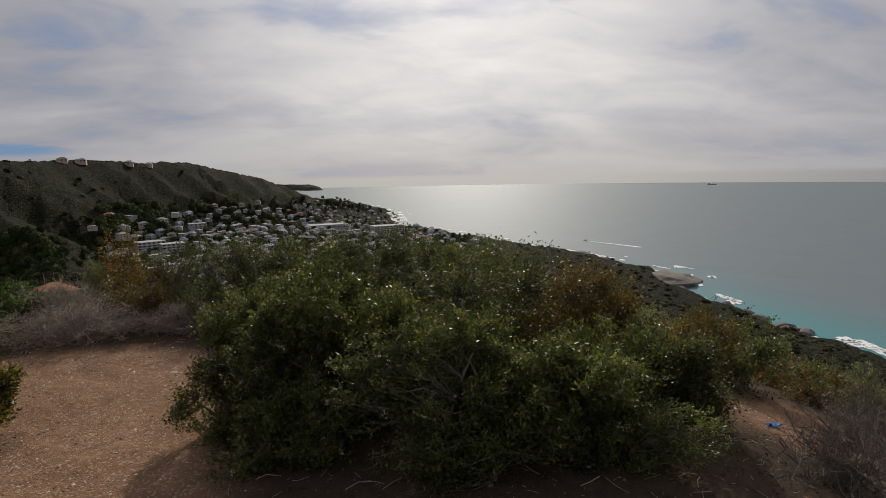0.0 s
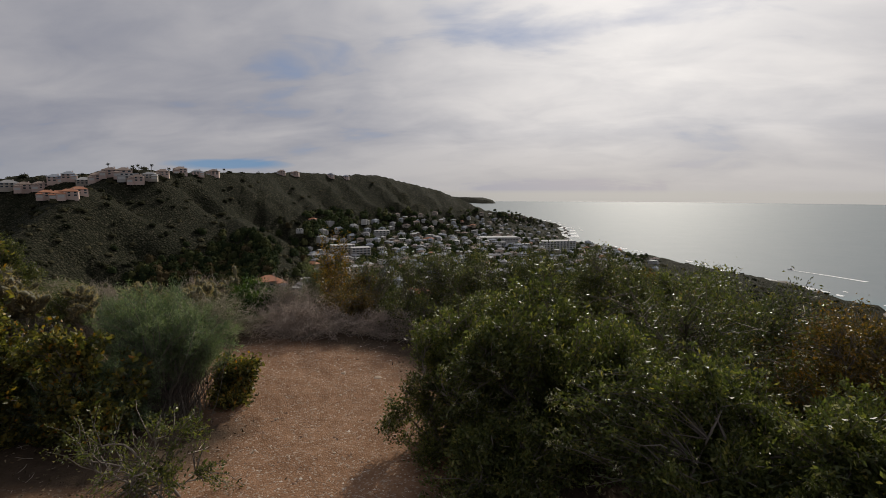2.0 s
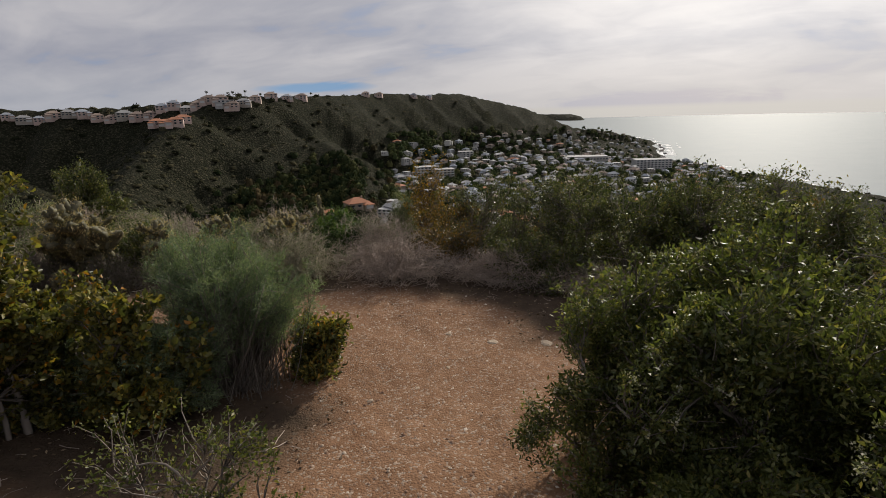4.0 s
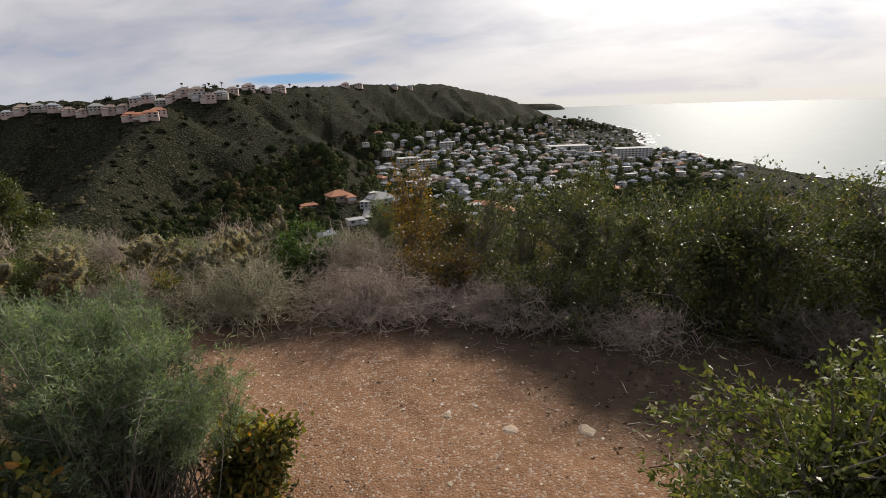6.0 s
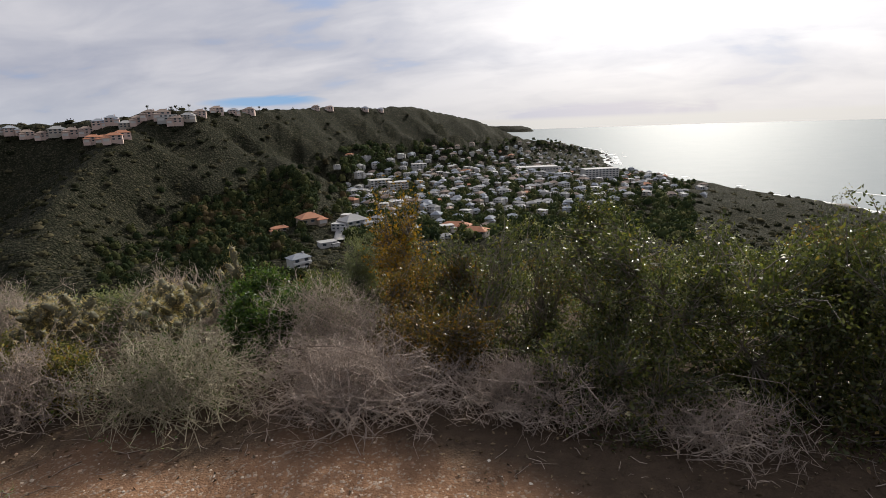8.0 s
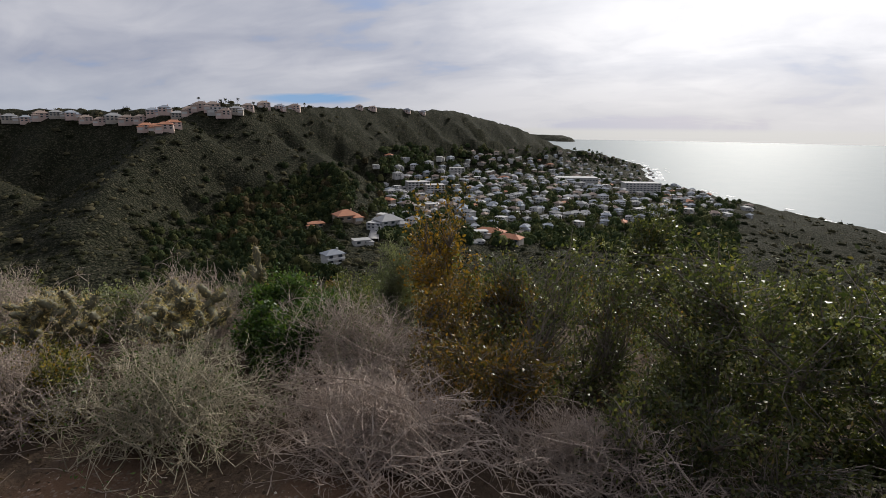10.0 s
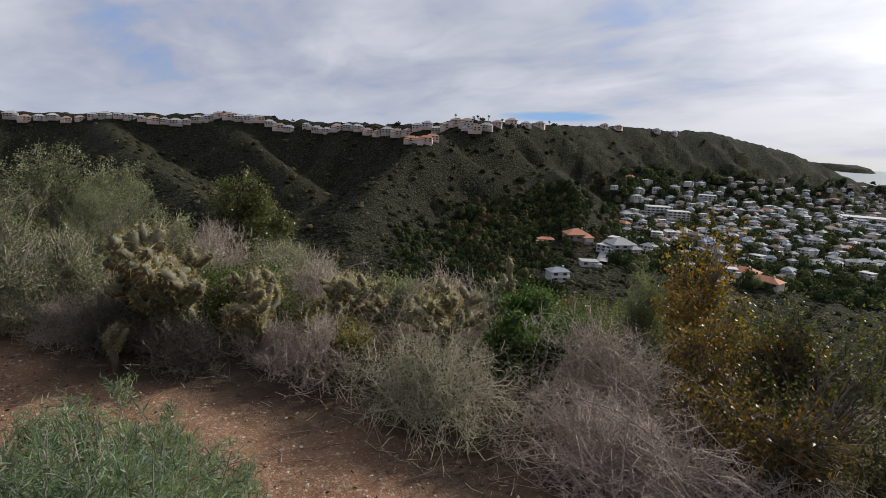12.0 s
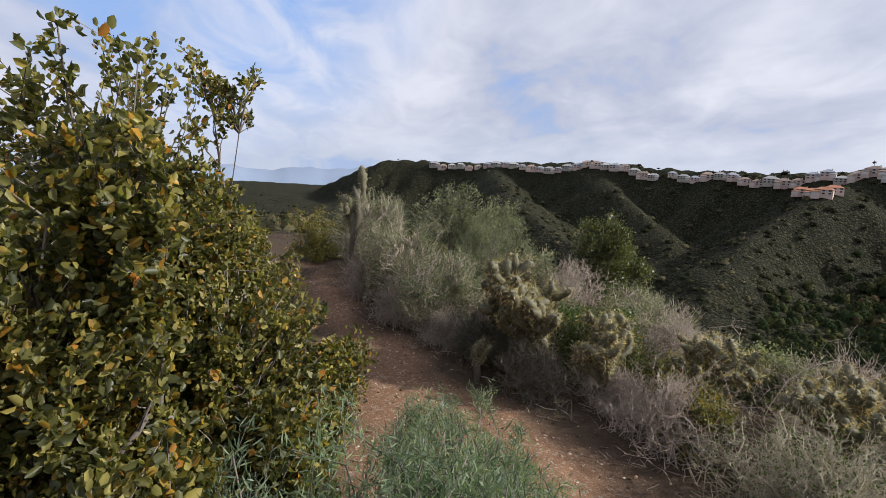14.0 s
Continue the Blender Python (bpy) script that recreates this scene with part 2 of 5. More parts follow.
def land(x, y):
    """Height of the ground."""
    x, y = np.asarray(x, float), np.asarray(y, float)
    r = np.hypot(x, y)
    s = inland(x, y) + 14 * fractal(x / 60, y / 60, 5, 3) * np.clip(r / 250, 0, 1)
    low = np.where(s > 0, SEA - 1 + np.minimum(s, 12) * 0.8 + 0.118 * np.minimum(s, 430), SEA - 1 + np.maximum(s, -60) * 0.1)
    rough = np.clip(r / 300, 0, 1)
    low = low - 42 * np.clip((r - 1300) / 1500, 0, 1) * np.clip((-x) / 900, 0, 1)
    low = low + 3.0 * rough * np.clip(s / 60, 0, 1) * fractal(x / 90, y / 90, 11, 4)
    parts = [low]
    d, zc, run = along(x, y, MESA)
    gully = np.abs(value_noise(run / 42 + 0.3 * value_noise(run / 90, d / 130, 3), d / 420, 21))
    gully2 = np.abs(value_noise(run / 17, d / 190, 22))
    parts.append(zc + 2 - np.maximum(d - 14, 0) * 0.43 - (1 - gully) * np.clip(d / 90, 0, 1) * 34 - (1 - gully2) * np.clip(d / 70, 0, 1) * 15 - (1 - np.abs(value_noise(run / 7.5, d / 60, 23))) * np.clip(d / 60, 0, 1) * 4)
    for line, slope in SPURS:
        d, zc, run = along(x, y, line)
        g = np.abs(value_noise(run / 30, d / 260, 31))
        parts.append(zc - (np.sqrt(d * d + 500) - 22) * slope + 2 - (1 - g) * np.clip(d / 50, 0, 1) * 16 - (1 - np.abs(value_noise(run / 11, d / 80, 32))) * np.clip(d / 40, 0, 1) * 6)
    d, zc, _ = along(x, y, ISLE)
    parts.append(np.where(d < 400, zc - np.maximum(d - 60, 0) * 0.9, SEA - 40))
    top = np.max(parts, axis=0)
    # soften where the slopes meet
    soft = 3.5
    far = top + soft * np.log(sum(np.exp(np.clip((p - top) / soft, -30, 0)) for p in parts))
    far = np.where(s < 0, np.minimum(far, np.where(np.hypot(x, y) > 3000, far, SEA - 1)), far)
    far = far + rough * np.clip(s / 30, 0, 1) * 1.6 * fractal(x / 22, y / 22, 41, 3)
    # the hill that the trail runs over
    d, zc, _ = along(x, y, HILL)
    e = np.maximum(d - 1.7, 0)
    near = zc - 0.52 * (np.sqrt(e * e + 1.2) - 1.095)
    near = near - 0.15 * np.clip(x - 1.3, 0, 4) * np.clip((30 - y) / 10, 0, 1)
    d, zc, _ = along(x, y, BACK)
    e = np.maximum(d - 3.0, 0)
    near = np.maximum(near, zc - 0.42 * (np.sqrt(e * e + 4) - 2))
    near = near + np.clip((np.hypot(x + 2, y - 3) - 9) / 30, 0, 1) * 1.2 * fractal(x / 9, y / 9, 51, 4)
    near = near + 0.035 * fractal(x / 0.9, y / 0.9, 61, 3) + 0.008 * fractal(x / 0.14, y / 0.14, 71, 2)
    return np.maximum(near, far)


TRAIL = [(-30, -9.0, 0), (-14, -2.2, 0), (-9.9, 0.9, 0), (-8.8, 2.05, 0), (-7.4, 2.35, 0), (-5.6, 3.1, 0), (-4.0, 3.7, 0), (-2.4, 3.75, 0), (-1.5, 3.4, 0), (-1.6, 2.0, 0), (-0.8, 0.3, 0), (-0.2, -3, 0)]


def trail_cover(x, y):
    """1 on the beaten trail, 0 off it."""
    d, _, _ = along(x, y, TRAIL)
    w = np.interp(x, [-9, -7, -5, -3], [0.30, 0.42, 0.54, 0.95])
    edge = 0.22 * fractal(x / 0.5, y / 0.5, 81, 3)
    bare = np.clip((0.50 + edge - np.hypot((x - 2.62) / 1.1, (y - 3.2) / 1.2)) / 0.3, 0, 1)
    side = np.clip((0.62 + edge - np.hypot((x + 2.75) / 1.5, (y - 1.75) / 0.9)) / 0.3, 0, 1)
    worn = np.clip((w + edge - d) / 0.35, 0, 1) * np.interp(x, [-4.6, -2.8], [0.74, 1.0])
    return np.maximum(worn, np.maximum(bare, side))


def height(x, y):
    return float(land(np.array([x]), np.array([y]))[0])


# ---- ground ----
def raw_mesh(name, verts, faces, mat=None):
    """A mesh from arrays; all faces have the same number of corners."""
    me = bpy.data.meshes.new(name)
    verts, faces = np.asarray(verts, np.float32), np.asarray(faces, np.int32)
    me.vertices.add(len(verts))
    me.vertices.foreach_set("co", verts.ravel())
    k = faces.shape[1]
    me.loops.add(faces.size)
    me.loops.foreach_set("vertex_index", faces.ravel())
    me.polygons.add(len(faces))
    me.polygons.foreach_set("loop_start", np.arange(0, faces.size, k, dtype=np.int32))
    me.update(calc_edges=True)
    if mat:
        me.materials.append(mat)
    return me


def smooth(me):
    me.polygons.foreach_set("use_smooth", np.ones(len(me.polygons), bool))
    return me


def ground_material():
    m, n = material("hill_soil_and_scrub")
    pos = n.add("ShaderNodeTexCoord").outputs["Object"]
    trail = n.add("ShaderNodeAttribute")
    trail.attribute_name = "trail"
    wild = n.add("ShaderNodeAttribute")
    wild.attribute_name = "wild"
    a, b, c = n.noise(pos, 1.1, 5.0, 0.6), n.noise(pos, 14.0, 5.0, 0.65), n.noise(pos, 70.0, 4.0, 0.7)
    grit = n.add("ShaderNodeTexVoronoi", Vector=pos, Scale=95.0)
    dirt = n.mix(a, (0.215, 0.118, 0.070), (0.310, 0.186, 0.114))
    dirt = n.mix(n.ramp(b, [(0.35, grey(0)), (0.7, grey(1))]), dirt, n.mix(1.0, dirt, (0.70, 0.66, 0.62), "MULTIPLY"))
    stone = n.ramp(grit.outputs["Color"], [(0.72, grey(0)), (0.8, grey(1))])
    dirt = n.mix(n.math("MULTIPLY", stone, 0.55), dirt, (0.42, 0.36, 0.29))
    litter = n.mix(b, (0.035, 0.025, 0.018), (0.105, 0.075, 0.052))
    near = n.mix(trail.outputs["Fac"], litter, dirt)
    p, q, w = n.noise(pos, 0.012, 5.0, 0.6), n.noise(pos, 0.09, 5.0, 0.65), n.noise(pos, 0.45, 5.0, 0.7)
    scrub = n.mix(n.ramp(p, [(0.35, grey(0)), (0.65, grey(1))]), (0.015, 0.017, 0.009), (0.032, 0.031, 0.017))
    scrub = n.mix(n.ramp(q, [(0.42, grey(0)), (0.70, grey(1))]), scrub, (0.050, 0.046, 0.030))
    scrub = n.mix(n.ramp(w, [(0.40, grey(0)), (0.62, grey(0.8))]), scrub, (0.014, 0.018, 0.008))
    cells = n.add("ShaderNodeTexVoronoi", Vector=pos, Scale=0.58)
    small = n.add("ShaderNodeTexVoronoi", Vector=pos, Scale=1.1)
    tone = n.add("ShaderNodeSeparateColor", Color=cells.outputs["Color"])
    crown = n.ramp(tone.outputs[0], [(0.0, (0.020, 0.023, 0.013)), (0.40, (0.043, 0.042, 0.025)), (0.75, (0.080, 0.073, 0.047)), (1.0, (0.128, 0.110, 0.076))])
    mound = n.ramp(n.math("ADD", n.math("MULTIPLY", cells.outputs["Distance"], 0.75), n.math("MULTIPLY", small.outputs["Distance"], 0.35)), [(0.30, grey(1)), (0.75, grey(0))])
    # shade between the shrubs is painted: near-black colour where crowns meet
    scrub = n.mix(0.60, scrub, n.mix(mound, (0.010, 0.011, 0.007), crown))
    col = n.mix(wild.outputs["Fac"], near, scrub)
    hgt = n.math("ADD", n.math("MULTIPLY", c, 0.25), n.math("ADD", n.math("MULTIPLY", b, 0.6), n.math("MULTIPLY", grit.outputs["Distance"], -0.25)))
    nb = n.add("ShaderNodeBump", Strength=0.75, Distance=0.02, Height=hgt)
    fb = n.add("ShaderNodeBump", Strength=0.8, Distance=2.2, Height=n.math("MULTIPLY", n.math("ADD", w, n.math("MULTIPLY", mound, 0.6)), wild.outputs["Fac"]), Normal=nb.outputs[0])
    pr = n.add("ShaderNodeBsdfPrincipled", Base_Color=col, Roughness=0.93, Normal=fb.outputs[0])
    n.put(pr, "Specular IOR Level", 0.04)
    n.add("ShaderNodeOutputMaterial", Surface=pr.outputs[0])
    return m


def build_ground():
    cx, cy = -1.5, 2.5
    az = np.concatenate([np.arange(-125, 70, 0.33), np.arange(70, 235, 4.0)])
    rings = np.concatenate([[0.003], np.arange(0.06, 8, 0.09), np.geomspace(8, 5000, 340)])
    a = np.radians(az)[None, :]
    x, y = cx + rings[:, None] * np.sin(a), cy + rings[:, None] * np.cos(a)
    z = land(x, y)
    nr, na = x.shape
    verts = np.stack([x, y, z], -1).reshape(-1, 3)
    i, j = np.meshgrid(np.arange(nr - 1), np.arange(na), indexing="ij")
    k = (j + 1) % na
    faces = np.stack([i * na + j, (i + 1) * na + j, (i + 1) * na + k, i * na + k], -1).reshape(-1, 4)[:, ::-1]
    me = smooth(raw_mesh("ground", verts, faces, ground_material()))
    t = trail_cover(verts[:, 0], verts[:, 1])
    r = np.hypot(verts[:, 0] + 1.5, verts[:, 1] - 2.5)
    wild = np.clip((r - 11) / 14, 0, 1)
    for nm, v in (("trail", t), ("wild", wild)):
        at = me.attributes.new(nm, "FLOAT", "POINT")
        at.data.foreach_set("value", v.astype(np.float32))
    ob = new("ground", me)
    return tagged(ob, "reddish gravelly trail soil on a chaparral-covered coastal hillside", "ground", kind="structure")


ground = build_ground()


def sea_material():
    m, n = material("sea_water")
    pos = n.add("ShaderNodeTexCoord").outputs["Object"]
    swell = n.noise(pos, 0.02, 4.0, 0.55)
    chop = n.noise(pos, 0.25, 5.0, 0.6)
    sep = n.add("ShaderNodeSeparateXYZ", Vector=pos)
    shoal = n.add("ShaderNodeAttribute")
    shoal.attribute_name = "shoal"
    c = n.mix(swell, (0.150, 0.185, 0.205), (0.180, 0.212, 0.228))
    c = n.mix(shoal.outputs["Fac"], c, (0.07, 0.27, 0.29))
    h = n.math("ADD", n.math("MULTIPLY", swell, 3.0), chop)
    p = finish(n, c, 0.64, h, 0.5, 0.4, IOR=1.33)
    n.put(p, "Specular IOR Level", 0.20)
    return m


def build_sea():
    az = np.radians(np.concatenate([np.arange(-20, 75, 0.75), np.arange(75, 340, 5.0)]))[None, :]
    rings = np.geomspace(150, 5000, 90)[:, None]
    x, y = rings * np.sin(az), rings * np.cos(az)
    nr, na = x.shape
    verts = np.stack([x, y, 0 * x + SEA], -1).reshape(-1, 3)
    i, j = np.meshgrid(np.arange(nr - 1), np.arange(na), indexing="ij")
    k = (j + 1) % na
    faces = np.stack([i * na + j, (i + 1) * na + j, (i + 1) * na + k, i * na + k], -1).reshape(-1, 4)[:, ::-1]
    me = smooth(raw_mesh("water", verts, faces, sea_material()))
    s = inland(verts[:, 0], verts[:, 1])
    v = np.clip(1 - (-s) / 170, 0, 1) ** 1.5 * np.clip((800 - np.hypot(verts[:, 0], verts[:, 1])) / 300, 0, 1)
    at = me.attributes.new("shoal", "FLOAT", "POINT")
    at.data.foreach_set("value", v.astype(np.float32))
    return tagged(new("water", me), "calm hazy blue-green ocean with turquoise shallows", "sea", kind="structure")


water = build_sea()


# ---- plants: tools ----
LEAF_LAUREL = leaf_material("laurel_leaf", [(0.0, (0.060, 0.074, 0.026)), (0.45, (0.112, 0.132, 0.046)), (0.85, (0.190, 0.196, 0.070)), (1.0, (0.29, 0.24, 0.09))])
LEAF_DARK = leaf_material("dark_laurel_leaf", [(0.0, (0.040, 0.052, 0.023)), (0.6, (0.095, 0.106, 0.043)), (0.93, (0.190, 0.186, 0.072)), (1.0, (0.26, 0.18, 0.07))], 0.38, 0.42)
LEAF_YELLOW = leaf_material("yellowing_laurel_leaf", [(0.0, (0.052, 0.060, 0.024)), (0.5, (0.158, 0.152, 0.052)), (0.86, (0.33, 0.285, 0.085)), (0.95, (0.42, 0.26, 0.05)), (1.0, (0.42, 0.17, 0.03))], 0.4)
LEAF_ORANGE = leaf_material("orange_leaf", [(0.0, (0.085, 0.070, 0.016)), (0.4, (0.22, 0.13, 0.022)), (1.0, (0.42, 0.22, 0.03))])
LEAF_RUST = leaf_material("rusty_scrub_leaf", [(0.0, (0.058, 0.052, 0.022)), (0.55, (0.140, 0.095, 0.032)), (1.0, (0.31, 0.155, 0.036))])
LEAF_SAGE = leaf_material("feathery_sage_leaf", [(0.0, (0.090, 0.135, 0.085)), (0.5, (0.180, 0.235, 0.160)), (1.0, (0.31, 0.36, 0.25))], 0.6)
LEAF_GREY = leaf_material("grey_scrub_leaf", [(0.0, (0.105, 0.120, 0.078)), (0.6, (0.205, 0.218, 0.150)), (1.0, (0.330, 0.330, 0.245))], 0.65)
LEAF_FRESH = leaf_material("fresh_green_leaf", [(0.0, (0.030, 0.062, 0.015)), (0.6, (0.066, 0.118, 0.030)), (1.0, (0.14, 0.185, 0.055))])
PETAL = leaf_material("white_petal", [(0.0, (0.30, 0.28, 0.19)), (1.0, (0.54, 0.52, 0.42))], 0.6, 0.3)
BARK = bark_material("shrub_bark", (0.055, 0.043, 0.034), (0.24, 0.20, 0.165))
BARK_PALE = bark_material("dry_grey_twig", (0.20, 0.155, 0.125), (0.54, 0.44, 0.365))
BARK_STRAW = bark_material("dry_straw_twig", (0.17, 0.145, 0.10), (0.50, 0.44, 0.31))


def part(name, me, parent, label="", kind=""):
    ob = new(name, me)
    ob.parent = parent
    if label or kind:
        tagged(ob, label, kind=kind)
    return ob


def thing(name, x, y, z, label, category, group="", kind=""):
    ob = new(name)
    ob.empty_display_size = 0.1
    ob.location = (x, y, z)
    return tagged(ob, label, category, group, kind)


def unit(v):
    return v / np.maximum(np.linalg.norm(v, axis=-1, keepdims=True), 1e-9)


def tubes(lines, radii, sides=3):
    """Tubes round lines (N, K, 3) with radii (N, K)."""
    n, k, _ = lines.shape
    d = unit(np.gradient(lines, axis=1))
    ref = np.where(np.abs(d[..., 2:3]) > 0.9, np.array([1.0, 0, 0]), np.array([0, 0, 1.0]))
    u = unit(np.cross(d, ref))
    v = np.cross(d, u)
    ang = np.arange(sides) * 2 * np.pi / sides
    ring = u[:, :, None, :] * np.cos(ang)[:, None] + v[:, :, None, :] * np.sin(ang)[:, None]
    verts = lines[:, :, None, :] + ring * radii[:, :, None, None]
    i, j, m = np.meshgrid(np.arange(n), np.arange(k - 1), np.arange(sides), indexing="ij")
    q = (m + 1) % sides
    a = (i * k + j) * sides
    b = (i * k + j + 1) * sides
    faces = np.stack([a + m, a + q, b + q, b + m], -1).reshape(-1, 4)
    return verts.reshape(-1, 3), faces


def blades(rng, at, way, length, width, fold=0.25, round_leaf=False):
    """Leaves that grow from `at` along `way`: a diamond each, or a six-cornered leaf folded on its rib."""
    n = len(at)
    way = unit(way)
    side = unit(np.cross(way, unit(rng.normal(size=(n, 3)))))
    up = np.cross(side, way)
    ln, wd = np.broadcast_to(length, n)[:, None], np.broadcast_to(width, n)[:, None]
    tip = at + way * ln - up * ln * 0.12
    if not round_leaf:
        mid = at + way * ln * 0.48
        verts = np.stack([at, mid + side * wd * 0.5 + up * wd * fold, tip, mid - side * wd * 0.5 + up * wd * fold], 1)
        faces = np.arange(n)[:, None] * 4 + np.arange(4)[None, :]
        return verts.reshape(-1, 3), faces
    lo, hi = at + way * ln * 0.30, at + way * ln * 0.74
    lift = up * wd * fold
    verts = np.stack([at, lo + side * wd * 0.46 + lift, hi + side * wd * 0.42 + lift, tip, hi - side * wd * 0.42 + lift, lo - side * wd * 0.46 + lift], 1)
    base = np.arange(n)[:, None] * 6
    faces = np.concatenate([base + np.array([[0, 1, 2, 3]]), base + np.array([[0, 3, 4, 5]])])
    return verts.reshape(-1, 3), faces


def bent(rng, a, b, k, sag=0.0, wobble=0.1):
    """Lines from a to b with k nodes that wander."""
    t = np.linspace(0, 1, k)[None, :, None]
    span = np.linalg.norm(b - a, axis=1)[:, None, None]
    line = a[:, None] * (1 - t) + b[:, None] * t
    off = rng.normal(size=(len(a), 1, 3)) * wobble * span * np.sin(t * np.pi)
    off2 = rng.normal(size=(len(a), 1, 3)) * wobble * 0.5 * span * np.sin(t * 2 * np.pi)
    line = line + off + off2
    line[..., 2] += (sag * span * np.sin(t * np.pi))[..., 0]
    return line


def crown_tips(rng, n, rx, ry, h, lumps, low):
    """Twig ends in a lumpy crown."""
    c = rng.normal(size=(lumps, 3))
    c = unit(c) * rng.uniform(0.25, 0.84, (lumps, 1))
    c[:, 2] = low * 0.6 + (1 - low * 0.6) * rng.uniform(0.0, 0.80, lumps) * np.sqrt(np.clip(1.25 - (c[:, :2] ** 2).sum(1), 0.2, 1))
    which = rng.integers(0, lumps, n)
    p = unit(rng.normal(size=(n, 3))) * (rng.uniform(0.12, 1, (n, 1)) ** 0.42) * rng.uniform(0.18, 0.40, (lumps, 1))[which]
    p[:, 2] *= 0.75
    p = c[which] + p
    p[:, 2] = np.where(p[:, 2] < low * 0.3, low * 0.3 + np.abs(p[:, 2]) * 0.5, p[:, 2])
    return p * np.array([rx, ry, h])


def shrub(name, x, y, size, label, category, leaf_mat, seed, group="", twigs=500, per_twig=60, leaf=(0.026, 0.011), stems=10, low=0.28, girth=1.0,
          lumps=16, flowers=0, round_leaf=False, bark=None, spread=0.5, sprays=0, z=None, shag=0.05, lift=0.25, top=None):
    """A shrub: crooked stems, twigs and single leaves."""
    rng = np.random.default_rng(seed)
    rx, ry, h = size
    if top is not None:
        h = (top - height(x, y)) / 1.05
    root = thing(name, x, y, height(x, y) - 0.02 if z is None else z, label, category, group)
    tips = crown_tips(rng, twigs, rx, ry, h, lumps, low)
    if sprays:
        tall = rng.integers(0, twigs, sprays)
        tips[tall, 2] = np.maximum(tips[tall, 2], h * rng.uniform(0.92, 1.14, sprays))
    foot = rng.normal(size=(stems, 3)) * np.array([rx, ry, 0]) * 0.16
    far = tips[rng.integers(0, twigs, stems)] * np.array([0.8, 0.8, 0.85])
    k = 8
    main = bent(rng, foot, far, k, 0.10, 0.10)
    thick = girth * min(h, 1.3) * 0.013 * rng.uniform(0.7, 1.3, (stems, 1)) * np.linspace(1, 0.35, k)[None]
    v1, f1 = tubes(main, thick, 5)
    nodes = main[:, 2:].reshape(-1, 3)
    pick = np.argmin(((tips[:, None] - nodes[None] - np.array([0, 0, 0.1 * h])) ** 2).sum(-1) + rng.uniform(0, 0.05, (twigs, len(nodes))) * rx, axis=1)
    kk = 4
    tw = bent(rng, nodes[pick], tips, kk, 0.06, 0.09)
    tr = np.full((twigs, 1), 0.0034) * (0.7 + 0.5 * h) * rng.uniform(0.6, 1.3, (twigs, 1)) * np.linspace(1, 0.4, kk)[None]
    v2, f2 = tubes(tw, tr, 3)
    part("branchwork", smooth(raw_mesh("branchwork", v1, f1, bark or BARK)), root, kind="stuff")
    part("twig_tangle", raw_mesh("twig_tangle", v2, f2, bark or BARK), root, kind="stuff")
    if per_twig:
        n = twigs * per_twig
        w = np.repeat(np.arange(twigs), per_twig)
        t = 1 - rng.uniform(0, 1, n) ** 1.7 * 0.62
        seg = np.clip((t * (kk - 1)).astype(int), 0, kk - 2)
        fr = (t * (kk - 1) - seg)[:, None]
        pos = tw[w, seg] * (1 - fr) + tw[w, seg + 1] * fr
        pos = pos + rng.normal(size=(n, 3)) * shag * 0.62 * (0.4 + 0.6 * t[:, None])
        pos[:, 2] = np.maximum(pos[:, 2], 0.03)
        d = unit(tw[w, -1] - tw[w, -2]) * spread + unit(rng.normal(size=(n, 3))) + np.array([0, 0, lift])
        ln = leaf[0] * rng.uniform(0.6, 1.3, n)
        v3, f3 = blades(rng, pos, d, ln, ln * leaf[1] / leaf[0] * rng.uniform(0.8, 1.2, n), 0.22, round_leaf)
        part("foliage", raw_mesh("foliage", v3, f3, leaf_mat), root)
    if flowers:
        top = tips[np.argsort(-(0.6 * tips[:, 2] / h + 0.8 * np.linalg.norm(tips[:, :2] / [rx, ry], axis=1) + rng.uniform(0, 1.1, twigs)))[:int(flowers * 0.34)]]
        m = 16
        c = np.repeat(top, m, 0) + rng.normal(size=(len(top) * m, 3)) * np.repeat(rng.uniform(0.004, 0.011, len(top)), m)[:, None]
        v4, f4 = blades(rng, c, unit(rng.normal(size=(len(c), 3))) + np.array([0, 0, 0.6]), 0.010, 0.0085, 0.1)
        part("blossom", raw_mesh("blossom", v4, f4, PETAL), root, "tiny off-white flower heads", kind="stuff")
    return root


